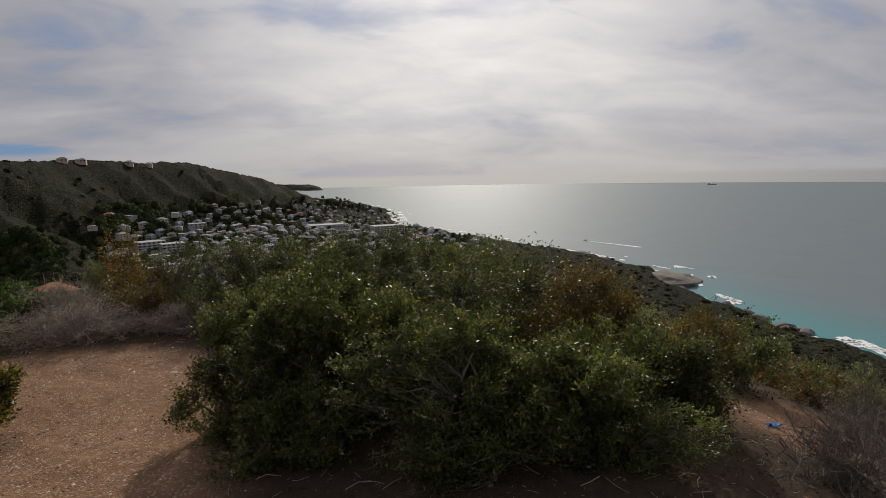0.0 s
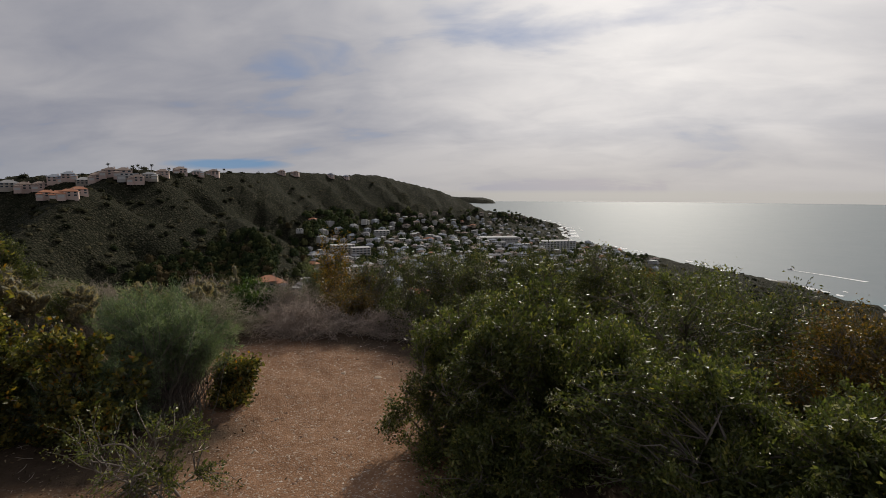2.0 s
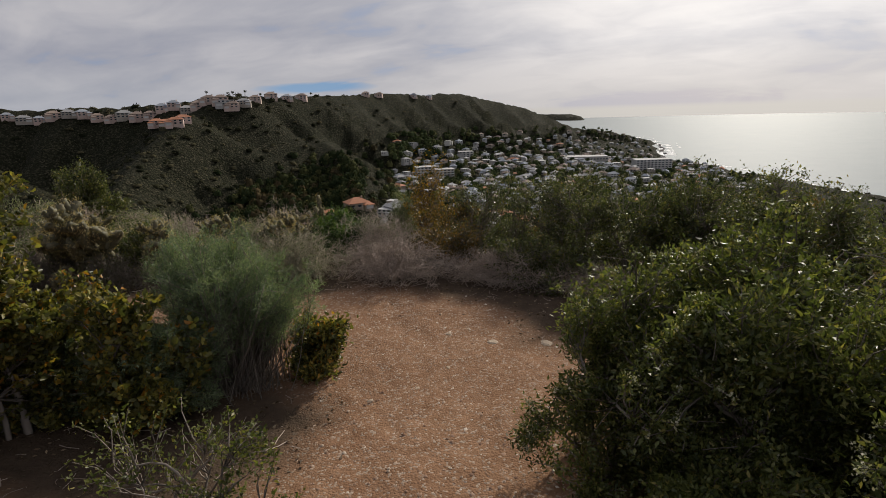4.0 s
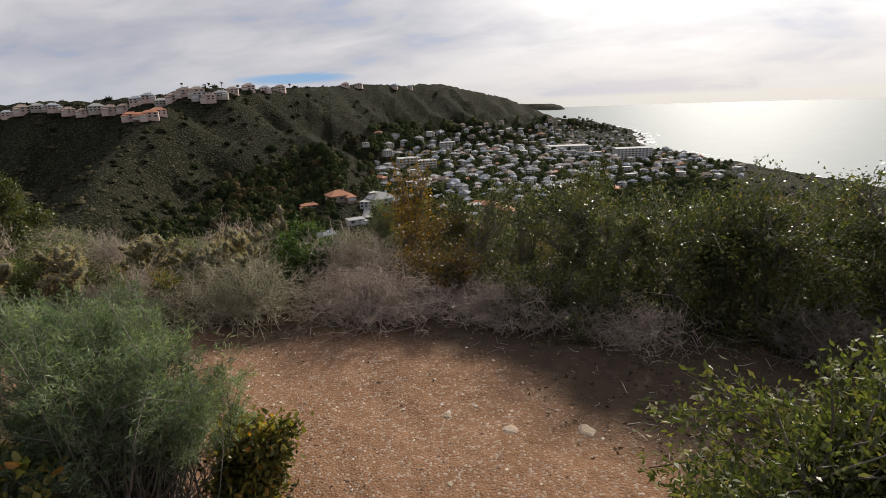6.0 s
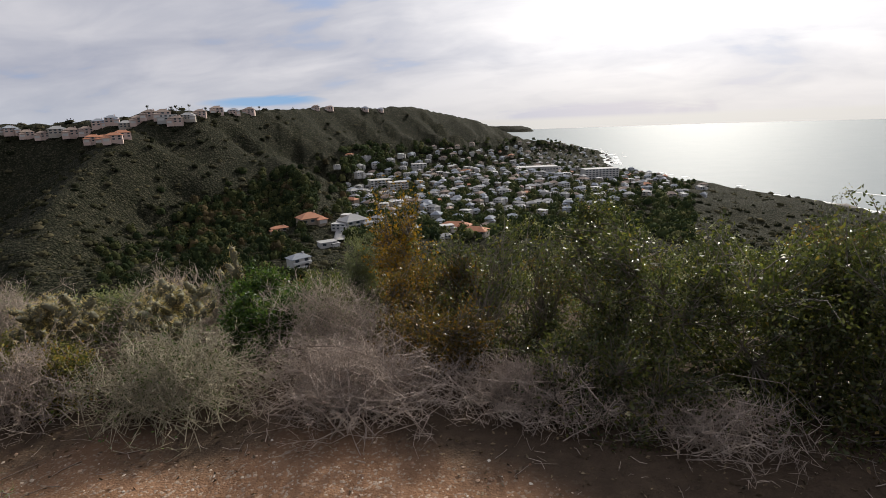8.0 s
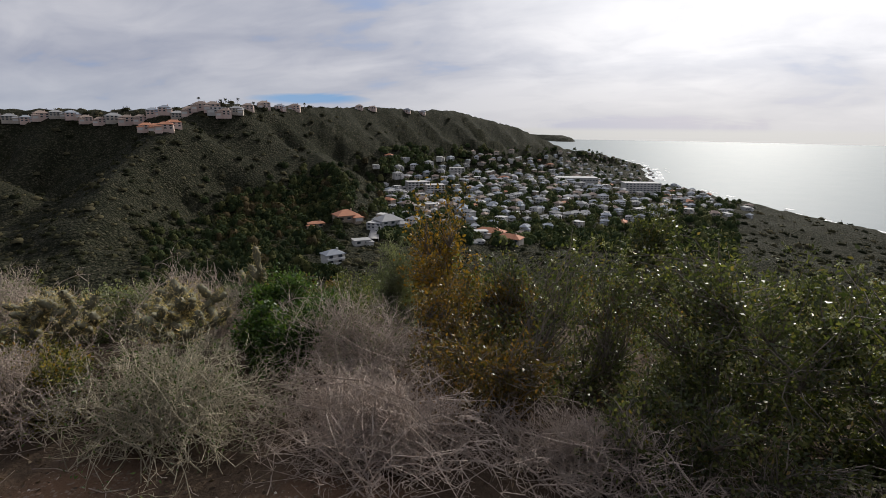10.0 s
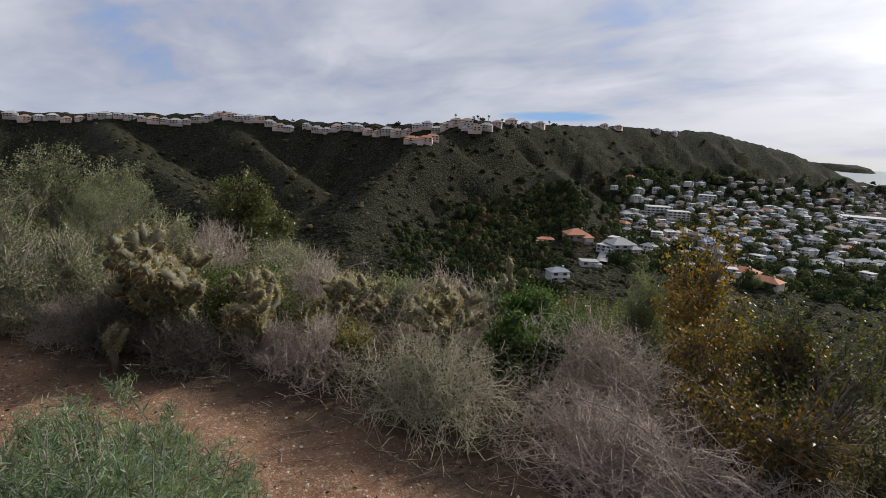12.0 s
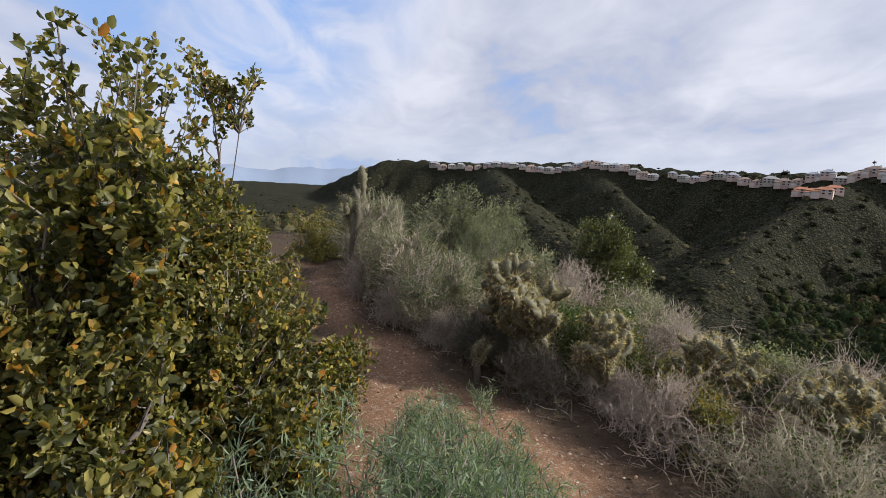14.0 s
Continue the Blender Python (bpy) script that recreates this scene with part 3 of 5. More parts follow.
def dry_bush(name, x, y, size, label, seed, group="", stems=240, mat=None, leaf_mat=None, leaves=0, category="dry shrub", thick=0.0018):
    """A dome of bare, forking twigs."""
    stems = int(stems * 0.72)
    rng = np.random.default_rng(seed)
    rx, ry, h = size
    root = thing(name, x, y, height(x, y) - 0.02, label, category, group)
    foot = rng.normal(size=(stems, 3)) * np.array([rx, ry, 0]) * 0.26
    a, e = rng.uniform(0, 2 * np.pi, stems), np.radians(rng.uniform(4, 88, stems))
    tip = np.stack([np.cos(a) * np.cos(e) * rx, np.sin(a) * np.cos(e) * ry, h * (0.10 + 0.90 * np.sin(e))], -1) * rng.uniform(0.50, 0.98, (stems, 1))
    k = 7
    main = bent(rng, foot, tip, k, 0.14, 0.10)
    main[:, 1:] += rng.normal(size=(stems, k - 1, 3)) * 0.016
    main[..., 2] = np.maximum(main[..., 2], 0.0)
    v1, f1 = tubes(main, thick * 1.5 * rng.uniform(0.6, 1.5, (stems, 1)) * np.linspace(1, 0.35, k)[None], 3)
    part("branchwork", raw_mesh("branchwork", v1, f1, mat or BARK_PALE), root, kind="stuff")
    m = 15
    w = np.repeat(np.arange(stems), m)
    sg = rng.integers(2, k, len(w))
    start = main[w, sg]
    d = unit(unit(main[w, -1] - main[w, 0]) * 0.6 + rng.normal(size=(len(w), 3)) * 0.55 + np.array([0, 0, 0.35]))
    tw = bent(rng, start, start + d * rng.uniform(0.03, 0.11, (len(w), 1)), 3, 0.02, 0.16)
    tw[..., 2] = np.maximum(tw[..., 2], 0.015)
    v2, f2 = tubes(tw, thick * 0.8 * rng.uniform(0.5, 1.3, (len(w), 1)) * np.linspace(1, 0.4, 3)[None], 3)
    part("twig_tangle", raw_mesh("twig_tangle", v2, f2, mat or BARK_PALE), root, kind="stuff")
    if leaves:
        q = rng.integers(0, len(w), leaves)
        pos = tw[q, rng.integers(1, 3, leaves)] + rng.normal(size=(leaves, 3)) * 0.012
        ln = rng.uniform(0.008, 0.020, leaves)
        v3, f3 = blades(rng, pos, d[q] + rng.normal(size=(leaves, 3)) * 0.8, ln, ln * 0.4)
        part("foliage", raw_mesh("foliage", v3, f3, leaf_mat or LEAF_GREY), root)
    return root


def feather_bush(name, x, y, size, label, seed, plumes=420, per=110, group="", mat=None):
    """Soft plumes of thread-like leaves."""
    rng = np.random.default_rng(seed)
    rx, ry, h = size
    root = thing(name, x, y, height(x, y) - 0.02, label, "sagebrush", group)
    tips = crown_tips(rng, plumes, rx, ry, h, 14, 0.2)
    foot = rng.normal(size=(plumes, 3)) * np.array([rx, ry, 0]) * 0.14
    k = 7
    ln = bent(rng, foot, tips, k, 0.10, 0.07)
    v, f = tubes(ln, 0.0032 * rng.uniform(0.6, 1.3, (plumes, 1)) * np.linspace(1, 0.35, k)[None], 3)
    part("branchwork", raw_mesh("branchwork", v, f, BARK), root, kind="stuff")
    per = int(per * 1.4)
    n = plumes * per
    w = np.repeat(np.arange(plumes), per)
    t = 1 - 0.42 * rng.uniform(0, 1, n) ** 1.3
    seg = np.clip((t * (k - 1)).astype(int), 0, k - 2)
    fr = (t * (k - 1) - seg)[:, None]
    pos = ln[w, seg] * (1 - fr) + ln[w, seg + 1] * fr
    pos = pos + rng.normal(size=(n, 3)) * 0.012
    d = unit(ln[w, -1] - ln[w, -3]) * 0.8 + unit(rng.normal(size=(n, 3)))
    le = rng.uniform(0.012, 0.036, n)
    v, f = blades(rng, pos, d, le, 0.0032, 0.1)
    part("foliage", raw_mesh("foliage", v, f, mat or LEAF_SAGE), root)
    return root


def cactus_material(name, dark, pale):
    m, n = material(name)
    pos = n.add("ShaderNodeTexCoord").outputs["Object"]
    c = n.mix(n.noise(pos, 22.0, 4.0), dark, pale)
    finish(n, c, 0.75, n.noise(pos, 90.0, 3.0), 0.5, 0.004)
    return m


CACTUS = cactus_material("cholla_skin", (0.060, 0.060, 0.034), (0.165, 0.145, 0.085))
CACTUS_OLD = cactus_material("cholla_old_trunk", (0.055, 0.042, 0.030), (0.15, 0.12, 0.09))
SPINE = leaf_material("cholla_spine", [(0.0, (0.30, 0.21, 0.10)), (0.6, (0.56, 0.43, 0.23)), (1.0, (0.74, 0.62, 0.40))], 0.5, 0.35)


def cholla(x, y, h, label, seed, arms=5, spread=0.55, levels=4, name="cholla_cactus", lean=(0, 0), z=None, trunk=0.36):
    """A jointed cactus: a trunk, arms of knobbly joints, and spines."""
    rng = np.random.default_rng(seed)
    root = thing(name, x, y, height(x, y) - 0.02 if z is None else z, label, "cactus", "cholla cacti")
    segs = []

    def grow(p, d, level):
        ln = h * (trunk if level == 0 else (0.25, 0.18, 0.15, 0.13)[level - 1]) * rng.uniform(0.75, 1.2)
        q = p + d * ln
        segs.append((p, q, level))
        if level >= levels:
            return
        for i in range(arms if level == 0 else int(rng.integers(1, 4))):
            base = p + (q - p) * rng.uniform(0.35, 1.0)
            out = rng.normal(size=3) * np.array([1, 1, 0.25])
            nd = unit(d * 0.55 + out * spread + np.array([0, 0, 0.42 if level else 0.3]))
            grow(base, nd, level + 1)

    grow(np.zeros(3), unit(np.array([lean[0], lean[1], 1.0])), 0)
    k = 9
    for level, nm, mat in ((0, "trunk", CACTUS_OLD), (1, "jointed_crown", CACTUS)):
        some = [g for g in segs if (g[2] == 0) == (level == 0)]
        a, b = np.array([g[0] for g in some]), np.array([g[1] for g in some])
        lines = bent(rng, a, b, k, 0.02, 0.035)
        t = np.linspace(0, 1, k)
        prof = (0.72 + 0.5 * np.sin(t * np.pi)) * (1 + 0.16 * np.where(np.arange(k) % 2, 1, -1))
        prof[-1] *= 0.45
        r = max(h, 0.7) * 0.026 * prof[None] * rng.uniform(0.8, 1.15, (len(some), 1)) * (1.05 if level == 0 else 1)
        v, f = tubes(lines, r, 8)
        v = v + rng.normal(size=v.shape) * h * 0.0035
        part(nm, raw_mesh(nm, v, f, mat), root)
        per = 90 if level == 0 else 85
        n = len(some) * per
        w = np.repeat(np.arange(len(some)), per)
        tt = rng.uniform(0.0, 1.0, n) ** 0.8
        seg = np.clip((tt * (k - 1)).astype(int), 0, k - 2)
        fr = (tt * (k - 1) - seg)[:, None]
        c = lines[w, seg] * (1 - fr) + lines[w, seg + 1] * fr
        out = unit(rng.normal(size=(n, 3)))
        rad = (r[w, seg] * 0.8)[:, None]
        sl = h * rng.uniform(0.022, 0.05, n) * (0.6 if level == 0 else 1)
        v, f = blades(rng, c + out * rad, out, sl, np.full(n, 0.0030), 0.05)
        part("spine_cover", raw_mesh("spine_cover", v, f, SPINE), root, kind="stuff")
    return root


# ---- plants round the trail ----
def plants_near():
    def laurel(x, y, size, mat, seed, label, twigs, per, flowers=0, **more):
        shrub("laurel_bush", x, y, size, label, "shrub", mat, seed, "shrubs by the trail", twigs=twigs, per_twig=per, flowers=flowers, **more)

    green = "dense green laurel shrub with small pale flowers"
    # the big flowering bushes beside the first stretch of trail
    laurel(-0.48, 3.12, (0.80, 0.54, 1.06), LEAF_LAUREL, 11, green, 1250, 56, 170, leaf=(0.026, 0.010), stems=24, low=0.10, lumps=40, shag=0.035)
    laurel(0.32, 2.52, (0.74, 0.62, 0.84), LEAF_LAUREL, 12, green, 1050, 54, 190, leaf=(0.026, 0.010), stems=20, low=0.08, lumps=36, shag=0.035)
    laurel(-0.62, 2.62, (0.50, 0.36, 0.50), LEAF_LAUREL, 17, "low green laurel skirt spilling onto the trail", 480, 48, 50, leaf=(0.024, 0.010), stems=14, low=0.04, lumps=26, shag=0.03)
    laurel(1.02, 2.58, (0.70, 0.60, 0.76), LEAF_LAUREL, 14, "green laurel shrub dotted with white flowers", 900, 52, 190, leaf=(0.026, 0.010), stems=18, low=0.08, lumps=32, shag=0.035)
    laurel(0.45, 3.70, (0.85, 0.70, 1.12), LEAF_DARK, 13, "greyish half-bare shrub behind the flowering laurel", 700, 36, 0, leaf=(0.024, 0.010), stems=16, low=0.08, lumps=30)
    laurel(1.35, 3.90, (0.80, 0.70, 0.88), LEAF_RUST, 15, "rust and green mottled shrub on the seaward slope", 620, 40, 60, leaf=(0.024, 0.011), stems=14, low=0.08, lumps=30)
    laurel(0.75, 4.75, (0.80, 0.65, 0.98), LEAF_LAUREL, 16, "olive-green shrub on the seaward slope", 560, 40, 40, leaf=(0.024, 0.011), stems=14, low=0.08, lumps=30)
    laurel(-0.88, 3.02, (0.50, 0.44, 0.92), LEAF_LAUREL, 18, "green flowering laurel overhanging the trail edge", 860, 54, 160, leaf=(0.021, 0.008), stems=18, low=0.16, lumps=26, shag=0.035)
    laurel(1.75, 3.05, (0.50, 0.50, 0.62), LEAF_DARK, 19, "dark green shrub beside a bare patch of soil", 420, 44, 40, leaf=(0.025, 0.011), stems=14, low=0.08, lumps=22)
    laurel(2.55, 4.25, (0.75, 0.50, 0.66), LEAF_RUST, 20, "rust and green shrub behind a bare patch of soil", 420, 40, 0, leaf=(0.025, 0.011), stems=14, low=0.06, lumps=24)
    # the tall yellowing bush inside the bend
    sumac = "tall leathery-leaved shrub with yellowing and orange leaves"

    def sumac_bush(x, y, size, seed, label, twigs, per, **more):
        shrub("sumac_bush", x, y, size, label, "shrub", LEAF_YELLOW, seed, "sumac shrubs", twigs=twigs, per_twig=per, round_leaf=more.pop("round_leaf", True), **more)

    sumac_bush(-4.70, 1.80, (0.85, 0.78, 1.58), 21, sumac, 1250, 34, leaf=(0.032, 0.020), stems=22, low=0.08, lumps=44, sprays=26, shag=0.022)
    sumac_bush(-3.80, 1.62, (0.72, 0.66, 1.36), 22, "leathery-leaved shrub with a few orange leaves", 900, 32, leaf=(0.032, 0.020), stems=16, low=0.08, lumps=30, sprays=20, shag=0.022)
    sumac_bush(-4.40, 2.38, (0.62, 0.40, 0.92), 23, "low leathery-leaved shrub at the trail's inner edge", 520, 32, leaf=(0.032, 0.020), stems=12, low=0.08, lumps=24, shag=0.022)
    sumac_bush(-3.66, 2.20, (0.46, 0.38, 1.48), 29, "tall leathery-leaved shrub behind the sagebrush", 700, 32, sprays=12, leaf=(0.032, 0.020), stems=12, low=0.08, lumps=22, shag=0.022)
    sumac_bush(-3.92, 2.72, (0.44, 0.30, 0.66), 30, "leathery-leaved shrub beside the sagebrush", 320, 40, leaf=(0.030, 0.018), stems=10, low=0.08, lumps=18, shag=0.022, round_leaf=False)
    sumac_bush(-4.95, 2.18, (0.40, 0.34, 1.62), 121, "tall thin upright sprigs rising from the sumac", 64, 30, leaf=(0.031, 0.018), stems=16, low=0.5, lumps=16, sprays=26, shag=0.02, girth=0.32)
    sumac_bush(-3.98, 1.62, (0.46, 0.44, 1.06), 122, "leathery-leaved shrub at the bare trail side", 520, 42, leaf=(0.031, 0.018), stems=14, low=0.06, lumps=26, shag=0.022, round_leaf=False)
    sumac_bush(-3.62, 2.40, (0.36, 0.32, 0.72), 123, "leathery-leaved shrub between seedling and sagebrush", 380, 42, leaf=(0.031, 0.018), stems=12, low=0.06, lumps=22, shag=0.022, round_leaf=False)
    sumac_bush(-5.50, 2.20, (0.52, 0.36, 1.10), 125, "rounded olive shrub leaning over the narrow trail", 560, 46, leaf=(0.024, 0.013), stems=14, low=0.06, lumps=26, shag=0.022, round_leaf=False)
    sumac_bush(-3.18, 2.60, (0.36, 0.32, 0.82), 126, "dense leathery-leaved shrub close behind the sagebrush", 420, 30, leaf=(0.032, 0.020), stems=12, low=0.05, lumps=22, shag=0.022)
    sumac_bush(-4.86, 2.12, (0.46, 0.34, 1.22), 127, "leathery-leaved shrub filling the sumac thicket", 620, 32, leaf=(0.032, 0.020), stems=14, low=0.06, lumps=26, shag=0.022)
    sumac_bush(-9.70, 1.95, (0.62, 0.45, 0.85), 124, "olive shrub where the narrow trail bends away", 300, 36, leaf=(0.028, 0.014), stems=10, low=0.06, lumps=20, round_leaf=False)
    sumac_bush(-6.00, 1.66, (0.90, 0.62, 1.08), 24, "rounded yellow-green shrub beside the narrow trail", 720, 46, leaf=(0.024, 0.013), stems=14, low=0.08, lumps=28, shag=0.022, round_leaf=False)
    sumac_bush(-7.60, 1.15, (0.90, 0.60, 1.00), 28, "yellow-green shrub further along the narrow trail", 420, 40, leaf=(0.026, 0.014), stems=12, low=0.08, lumps=24, round_leaf=False)
    sumac_bush(-4.95, 2.72, (0.44, 0.28, 0.46), 25, "small leathery sprig growing into the trail", 210, 28, leaf=(0.030, 0.018), stems=10, low=0.08)
    sumac_bush(-2.66, 3.30, (0.22, 0.18, 0.40), 26, "small leafy sprig at the foot of the sagebrush", 190, 26, leaf=(0.028, 0.015), stems=8, low=0.1)
    shrub("seedling_shrub", -2.30, 2.12, (0.54, 0.36, 0.54), "sparse small-leaved shrub on bare trail soil", "shrub", LEAF_LAUREL, 27, "shrubs by the trail",
          twigs=210, per_twig=18, leaf=(0.018, 0.009), stems=16, low=0.08, lumps=26, shag=0.02)
    # sagebrush on the inside of the bend
    feather_bush("sagebrush", -3.02, 3.06, (0.74, 0.54, 1.02), "soft grey-green feathery sagebrush at the trail edge", 31, plumes=1050, per=84, group="sagebrush")
    feather_bush("sagebrush", -3.35, 2.62, (0.58, 0.42, 0.60), "low soft feathery sagebrush below the sumac", 32, plumes=520, per=76, group="sagebrush")
    feather_bush("sagebrush", -3.62, 3.42, (0.52, 0.34, 0.66), "sparse feathery sagebrush with soil showing through", 36, plumes=170, per=84, group="sagebrush")
    # bank beyond the trail
    dry_bush("dry_twig_bush", -2.98, 4.92, (0.74, 0.50, 0.34), "leafless tangle of dry pinkish-grey twigs", 41, "dry twig bushes", stems=520)
    dry_bush("dry_twig_bush", -2.15, 5.12, (0.60, 0.36, 0.28), "leafless dry twig bush with fallen sticks", 42, "dry twig bushes", stems=330)
    dry_bush("dry_twig_bush", -3.92, 4.72, (0.66, 0.52, 0.44), "wiry straw-coloured bush with sparse green leaves", 43, "dry twig bushes", stems=430, mat=BARK_STRAW, leaf_mat=LEAF_FRESH, leaves=3600)
    dry_bush("dry_twig_bush", -3.5, 5.50, (0.66, 0.45, 0.50), "wiry grey bush with sparse leaves", 44, "dry twig bushes", stems=300, leaf_mat=LEAF_GREY, leaves=2000)
    laurel(-1.62, 5.72, (0.72, 0.58, 0.96), LEAF_DARK, 51, "olive-green shrub with small pale flowers on the bank", 720, 26, 80, leaf=(0.022, 0.011), stems=14, low=0.06, lumps=30)
    laurel(-0.75, 5.62, (0.85, 0.66, 0.98), LEAF_DARK, 52, "dark green shrub with scattered white flowers on the bank", 1050, 32, 210, leaf=(0.025, 0.012), stems=18, low=0.06, lumps=36)
    laurel(0.20, 5.75, (0.85, 0.70, 1.08), LEAF_DARK, 53, "dark green shrub on the bank", 800, 32, 60, leaf=(0.025, 0.012), stems=14, low=0.06, lumps=32)
    laurel(-0.05, 6.75, (0.95, 0.75, 1.12), LEAF_DARK, 50, "dark olive shrub behind the bank", 620, 30, 20, leaf=(0.026, 0.012), stems=12, low=0.06, lumps=30)
    shrub("rusty_bush", 1.00, 5.15, (0.50, 0.42, 0.75), "rust-coloured half-dry shrub on the bank", "shrub", LEAF_RUST, 54, "shrubs by the trail", twigs=300, per_twig=34, stems=10, low=0.08)
    laurel(-2.50, 5.95, (0.68, 0.52, 0.92), LEAF_DARK, 55, "dark olive and brown mottled shrub on the bank", 560, 24, 50, leaf=(0.022, 0.011), stems=12, low=0.06, lumps=26)
    shrub("orange_shrub", -3.42, 6.55, (0.42, 0.40, 1.2), "thin upright shrub with orange autumn leaves", "shrub", LEAF_ORANGE, 56, "",
          twigs=300, per_twig=20, leaf=(0.024, 0.015), stems=12, low=0.2, lumps=22, sprays=14, lift=0.1, shag=0.06, top=0.92)
    shrub("orange_shrub", -2.95, 6.05, (0.48, 0.36, 0.70), "low straggly shrub with brown and orange leaves", "shrub", LEAF_RUST, 57, "", twigs=260, per_twig=24, stems=10, leaf=(0.024, 0.014), low=0.06)
    shrub("green_bush", -4.25, 6.05, (0.42, 0.36, 0.88), "bright green leafy bush among dry scrub", "shrub", LEAF_FRESH, 58, "green bushes", twigs=320, per_twig=40, leaf=(0.026, 0.014), stems=8, low=0.1, top=0.45)
    feather_bush("sagebrush", -3.85, 6.75, (0.36, 0.32, 0.85), "pale blue-grey sagebrush on the slope", 33, plumes=200, per=80, group="sagebrush", mat=LEAF_GREY)
    shrub("white_bush", -5.60, 5.75, (0.62, 0.52, 0.85), "grey shrub with whitish leaf clusters", "shrub", LEAF_GREY, 59, "grey shrubs", twigs=400, per_twig=26, leaf=(0.022, 0.013), stems=10, flowers=170, low=0.08, top=0.40)
    dry_bush("dry_twig_bush", -4.75, 5.60, (0.65, 0.50, 0.60), "bare grey twig bush on the slope", 45, "dry twig bushes", stems=300)
    dry_bush("dry_twig_bush", -6.3, 5.2, (0.80, 0.60, 0.58), "bare grey twig bush on the slope", 46, "dry twig bushes", stems=330, leaf_mat=LEAF_GREY, leaves=1600)
    dry_bush("dry_twig_bush", -7.0, 4.70, (0.70, 0.50, 0.62), "bare grey twig bush below the small tree", 47, "dry twig bushes", stems=300, leaf_mat=LEAF_GREY, leaves=1200)
    shrub("dark_bush", -2.0, 9.4, (0.42, 0.40, 1.9), "tall narrow dark bush standing above the bank", "shrub", LEAF_DARK, 151, "green bushes", twigs=420, per_twig=40, leaf=(0.034, 0.018), stems=8, low=0.1, lumps=20, top=0.62)
    shrub("brown_bush", -2.62, 5.35, (0.50, 0.34, 0.52), "half-bare brown-twigged shrub behind dry twigs", "shrub", LEAF_RUST, 152, "shrubs by the trail", twigs=420, per_twig=14, leaf=(0.022, 0.011), stems=18, low=0.05, lumps=20)
    shrub("brown_bush", -1.75, 5.18, (0.55, 0.30, 0.50), "half-bare twiggy shrub with few leaves on the bank", "shrub", LEAF_DARK, 153, "shrubs by the trail", twigs=480, per_twig=14, leaf=(0.022, 0.011), stems=20, low=0.05, lumps=22, flowers=40)
    shrub("green_bush", -3.95, 5.45, (0.32, 0.28, 0.40), "bright green leafy bush beneath a spindly cactus", "shrub", LEAF_FRESH, 154, "green bushes", twigs=300, per_twig=40, leaf=(0.026, 0.014), stems=8, low=0.05, lumps=16)
    # cacti
    cholla(-5.48, 4.02, 1.02, "golden-spined jointed cholla cactus at the trail edge", 61, arms=9, spread=0.6)
    cholla(-5.10, 4.22, 0.74, "leaning golden-spined cholla cactus", 62, arms=5, lean=(0.35, 0.4))
    cholla(-5.88, 3.98, 0.84, "golden-spined cholla cactus beside a larger one", 69, arms=7, spread=0.6)
    cholla(-5.46, 3.60, 0.52, "small knee-high cholla cactus on the trail's edge", 63, arms=4, levels=2, spread=0.4)
    cholla(-4.95, 4.85, 0.66, "pale cholla cactus in dry scrub", 64, arms=5, spread=0.7)
    cholla(-4.45, 5.28, 0.80, "pale straw-coloured cholla cactus in dry scrub", 65, arms=7, spread=0.7)
    cholla(-4.62, 6.10, 0.90, "dark spindly cholla cactus on the slope", 66, arms=3, spread=0.55, levels=2)
    cholla(-8.53, 2.50, 1.50, "tall single-stemmed cholla cactus on the skyline", 67, arms=4, spread=0.35, levels=2, trunk=0.78)
    cholla(-8.3, 2.95, 0.8, "cholla cactus among grey scrub", 68, arms=3, spread=0.35, levels=2)
    dry_bush("dry_twig_bush", -4.70, 4.50, (0.48, 0.38, 0.42), "low tangle of dry twigs at the trail edge", 141, "dry twig bushes", stems=240)
    dry_bush("dry_twig_bush", -5.55, 5.05, (0.60, 0.45, 0.50), "grey twig tangle behind the cholla", 142, "dry twig bushes", stems=280, leaf_mat=LEAF_GREY, leaves=1800)
    dry_bush("dry_twig_bush", -6.05, 3.75, (0.40, 0.30, 0.34), "low grey twig tangle at the trail edge", 143, "dry twig bushes", stems=260, leaf_mat=LEAF_GREY, leaves=1500)
    dry_bush("dry_twig_bush", -1.35, 5.05, (0.60, 0.28, 0.26), "low heap of dead sticks at the trail edge", 144, "dry twig bushes", stems=150)
    dry_bush("dry_twig_bush", -0.25, 5.05, (0.60, 0.30, 0.34), "low heap of dead sticks below the bank shrubs", 145, "dry twig bushes", stems=150, mat=BARK)
    dry_bush("dry_twig_bush", -6.15, 3.42, (0.42, 0.26, 0.30), "low grey twig tangle at the trail edge", 146, "dry twig bushes", stems=200, leaf_mat=LEAF_GREY, leaves=900)
    dry_bush("dry_twig_bush", -5.05, 4.38, (0.42, 0.26, 0.26), "low tangle of dry twigs under the cholla", 147, "dry twig bushes", stems=200)
    dry_bush("dry_twig_bush", -5.75, 3.85, (0.40, 0.30, 0.36), "dark twig tangle between the cholla cacti", 148, "dry twig bushes", stems=220, mat=BARK, leaf_mat=LEAF_FRESH, leaves=1400)
    # scrub along the narrow trail
    wiry = "grey-green wiry shrub with fine leaves beside the narrow trail"

    def grey_bush(x, y, size, seed, twigs, per):
        shrub("grey_bush", x, y, size, wiry, "shrub", LEAF_GREY, seed, "grey shrubs", twigs=twigs, per_twig=per, leaf=(0.020, 0.006), stems=22, low=0.05, lumps=30, bark=BARK_PALE, shag=0.035)

    grey_bush(-6.40, 3.50, (0.62, 0.48, 0.76), 71, 800, 24)
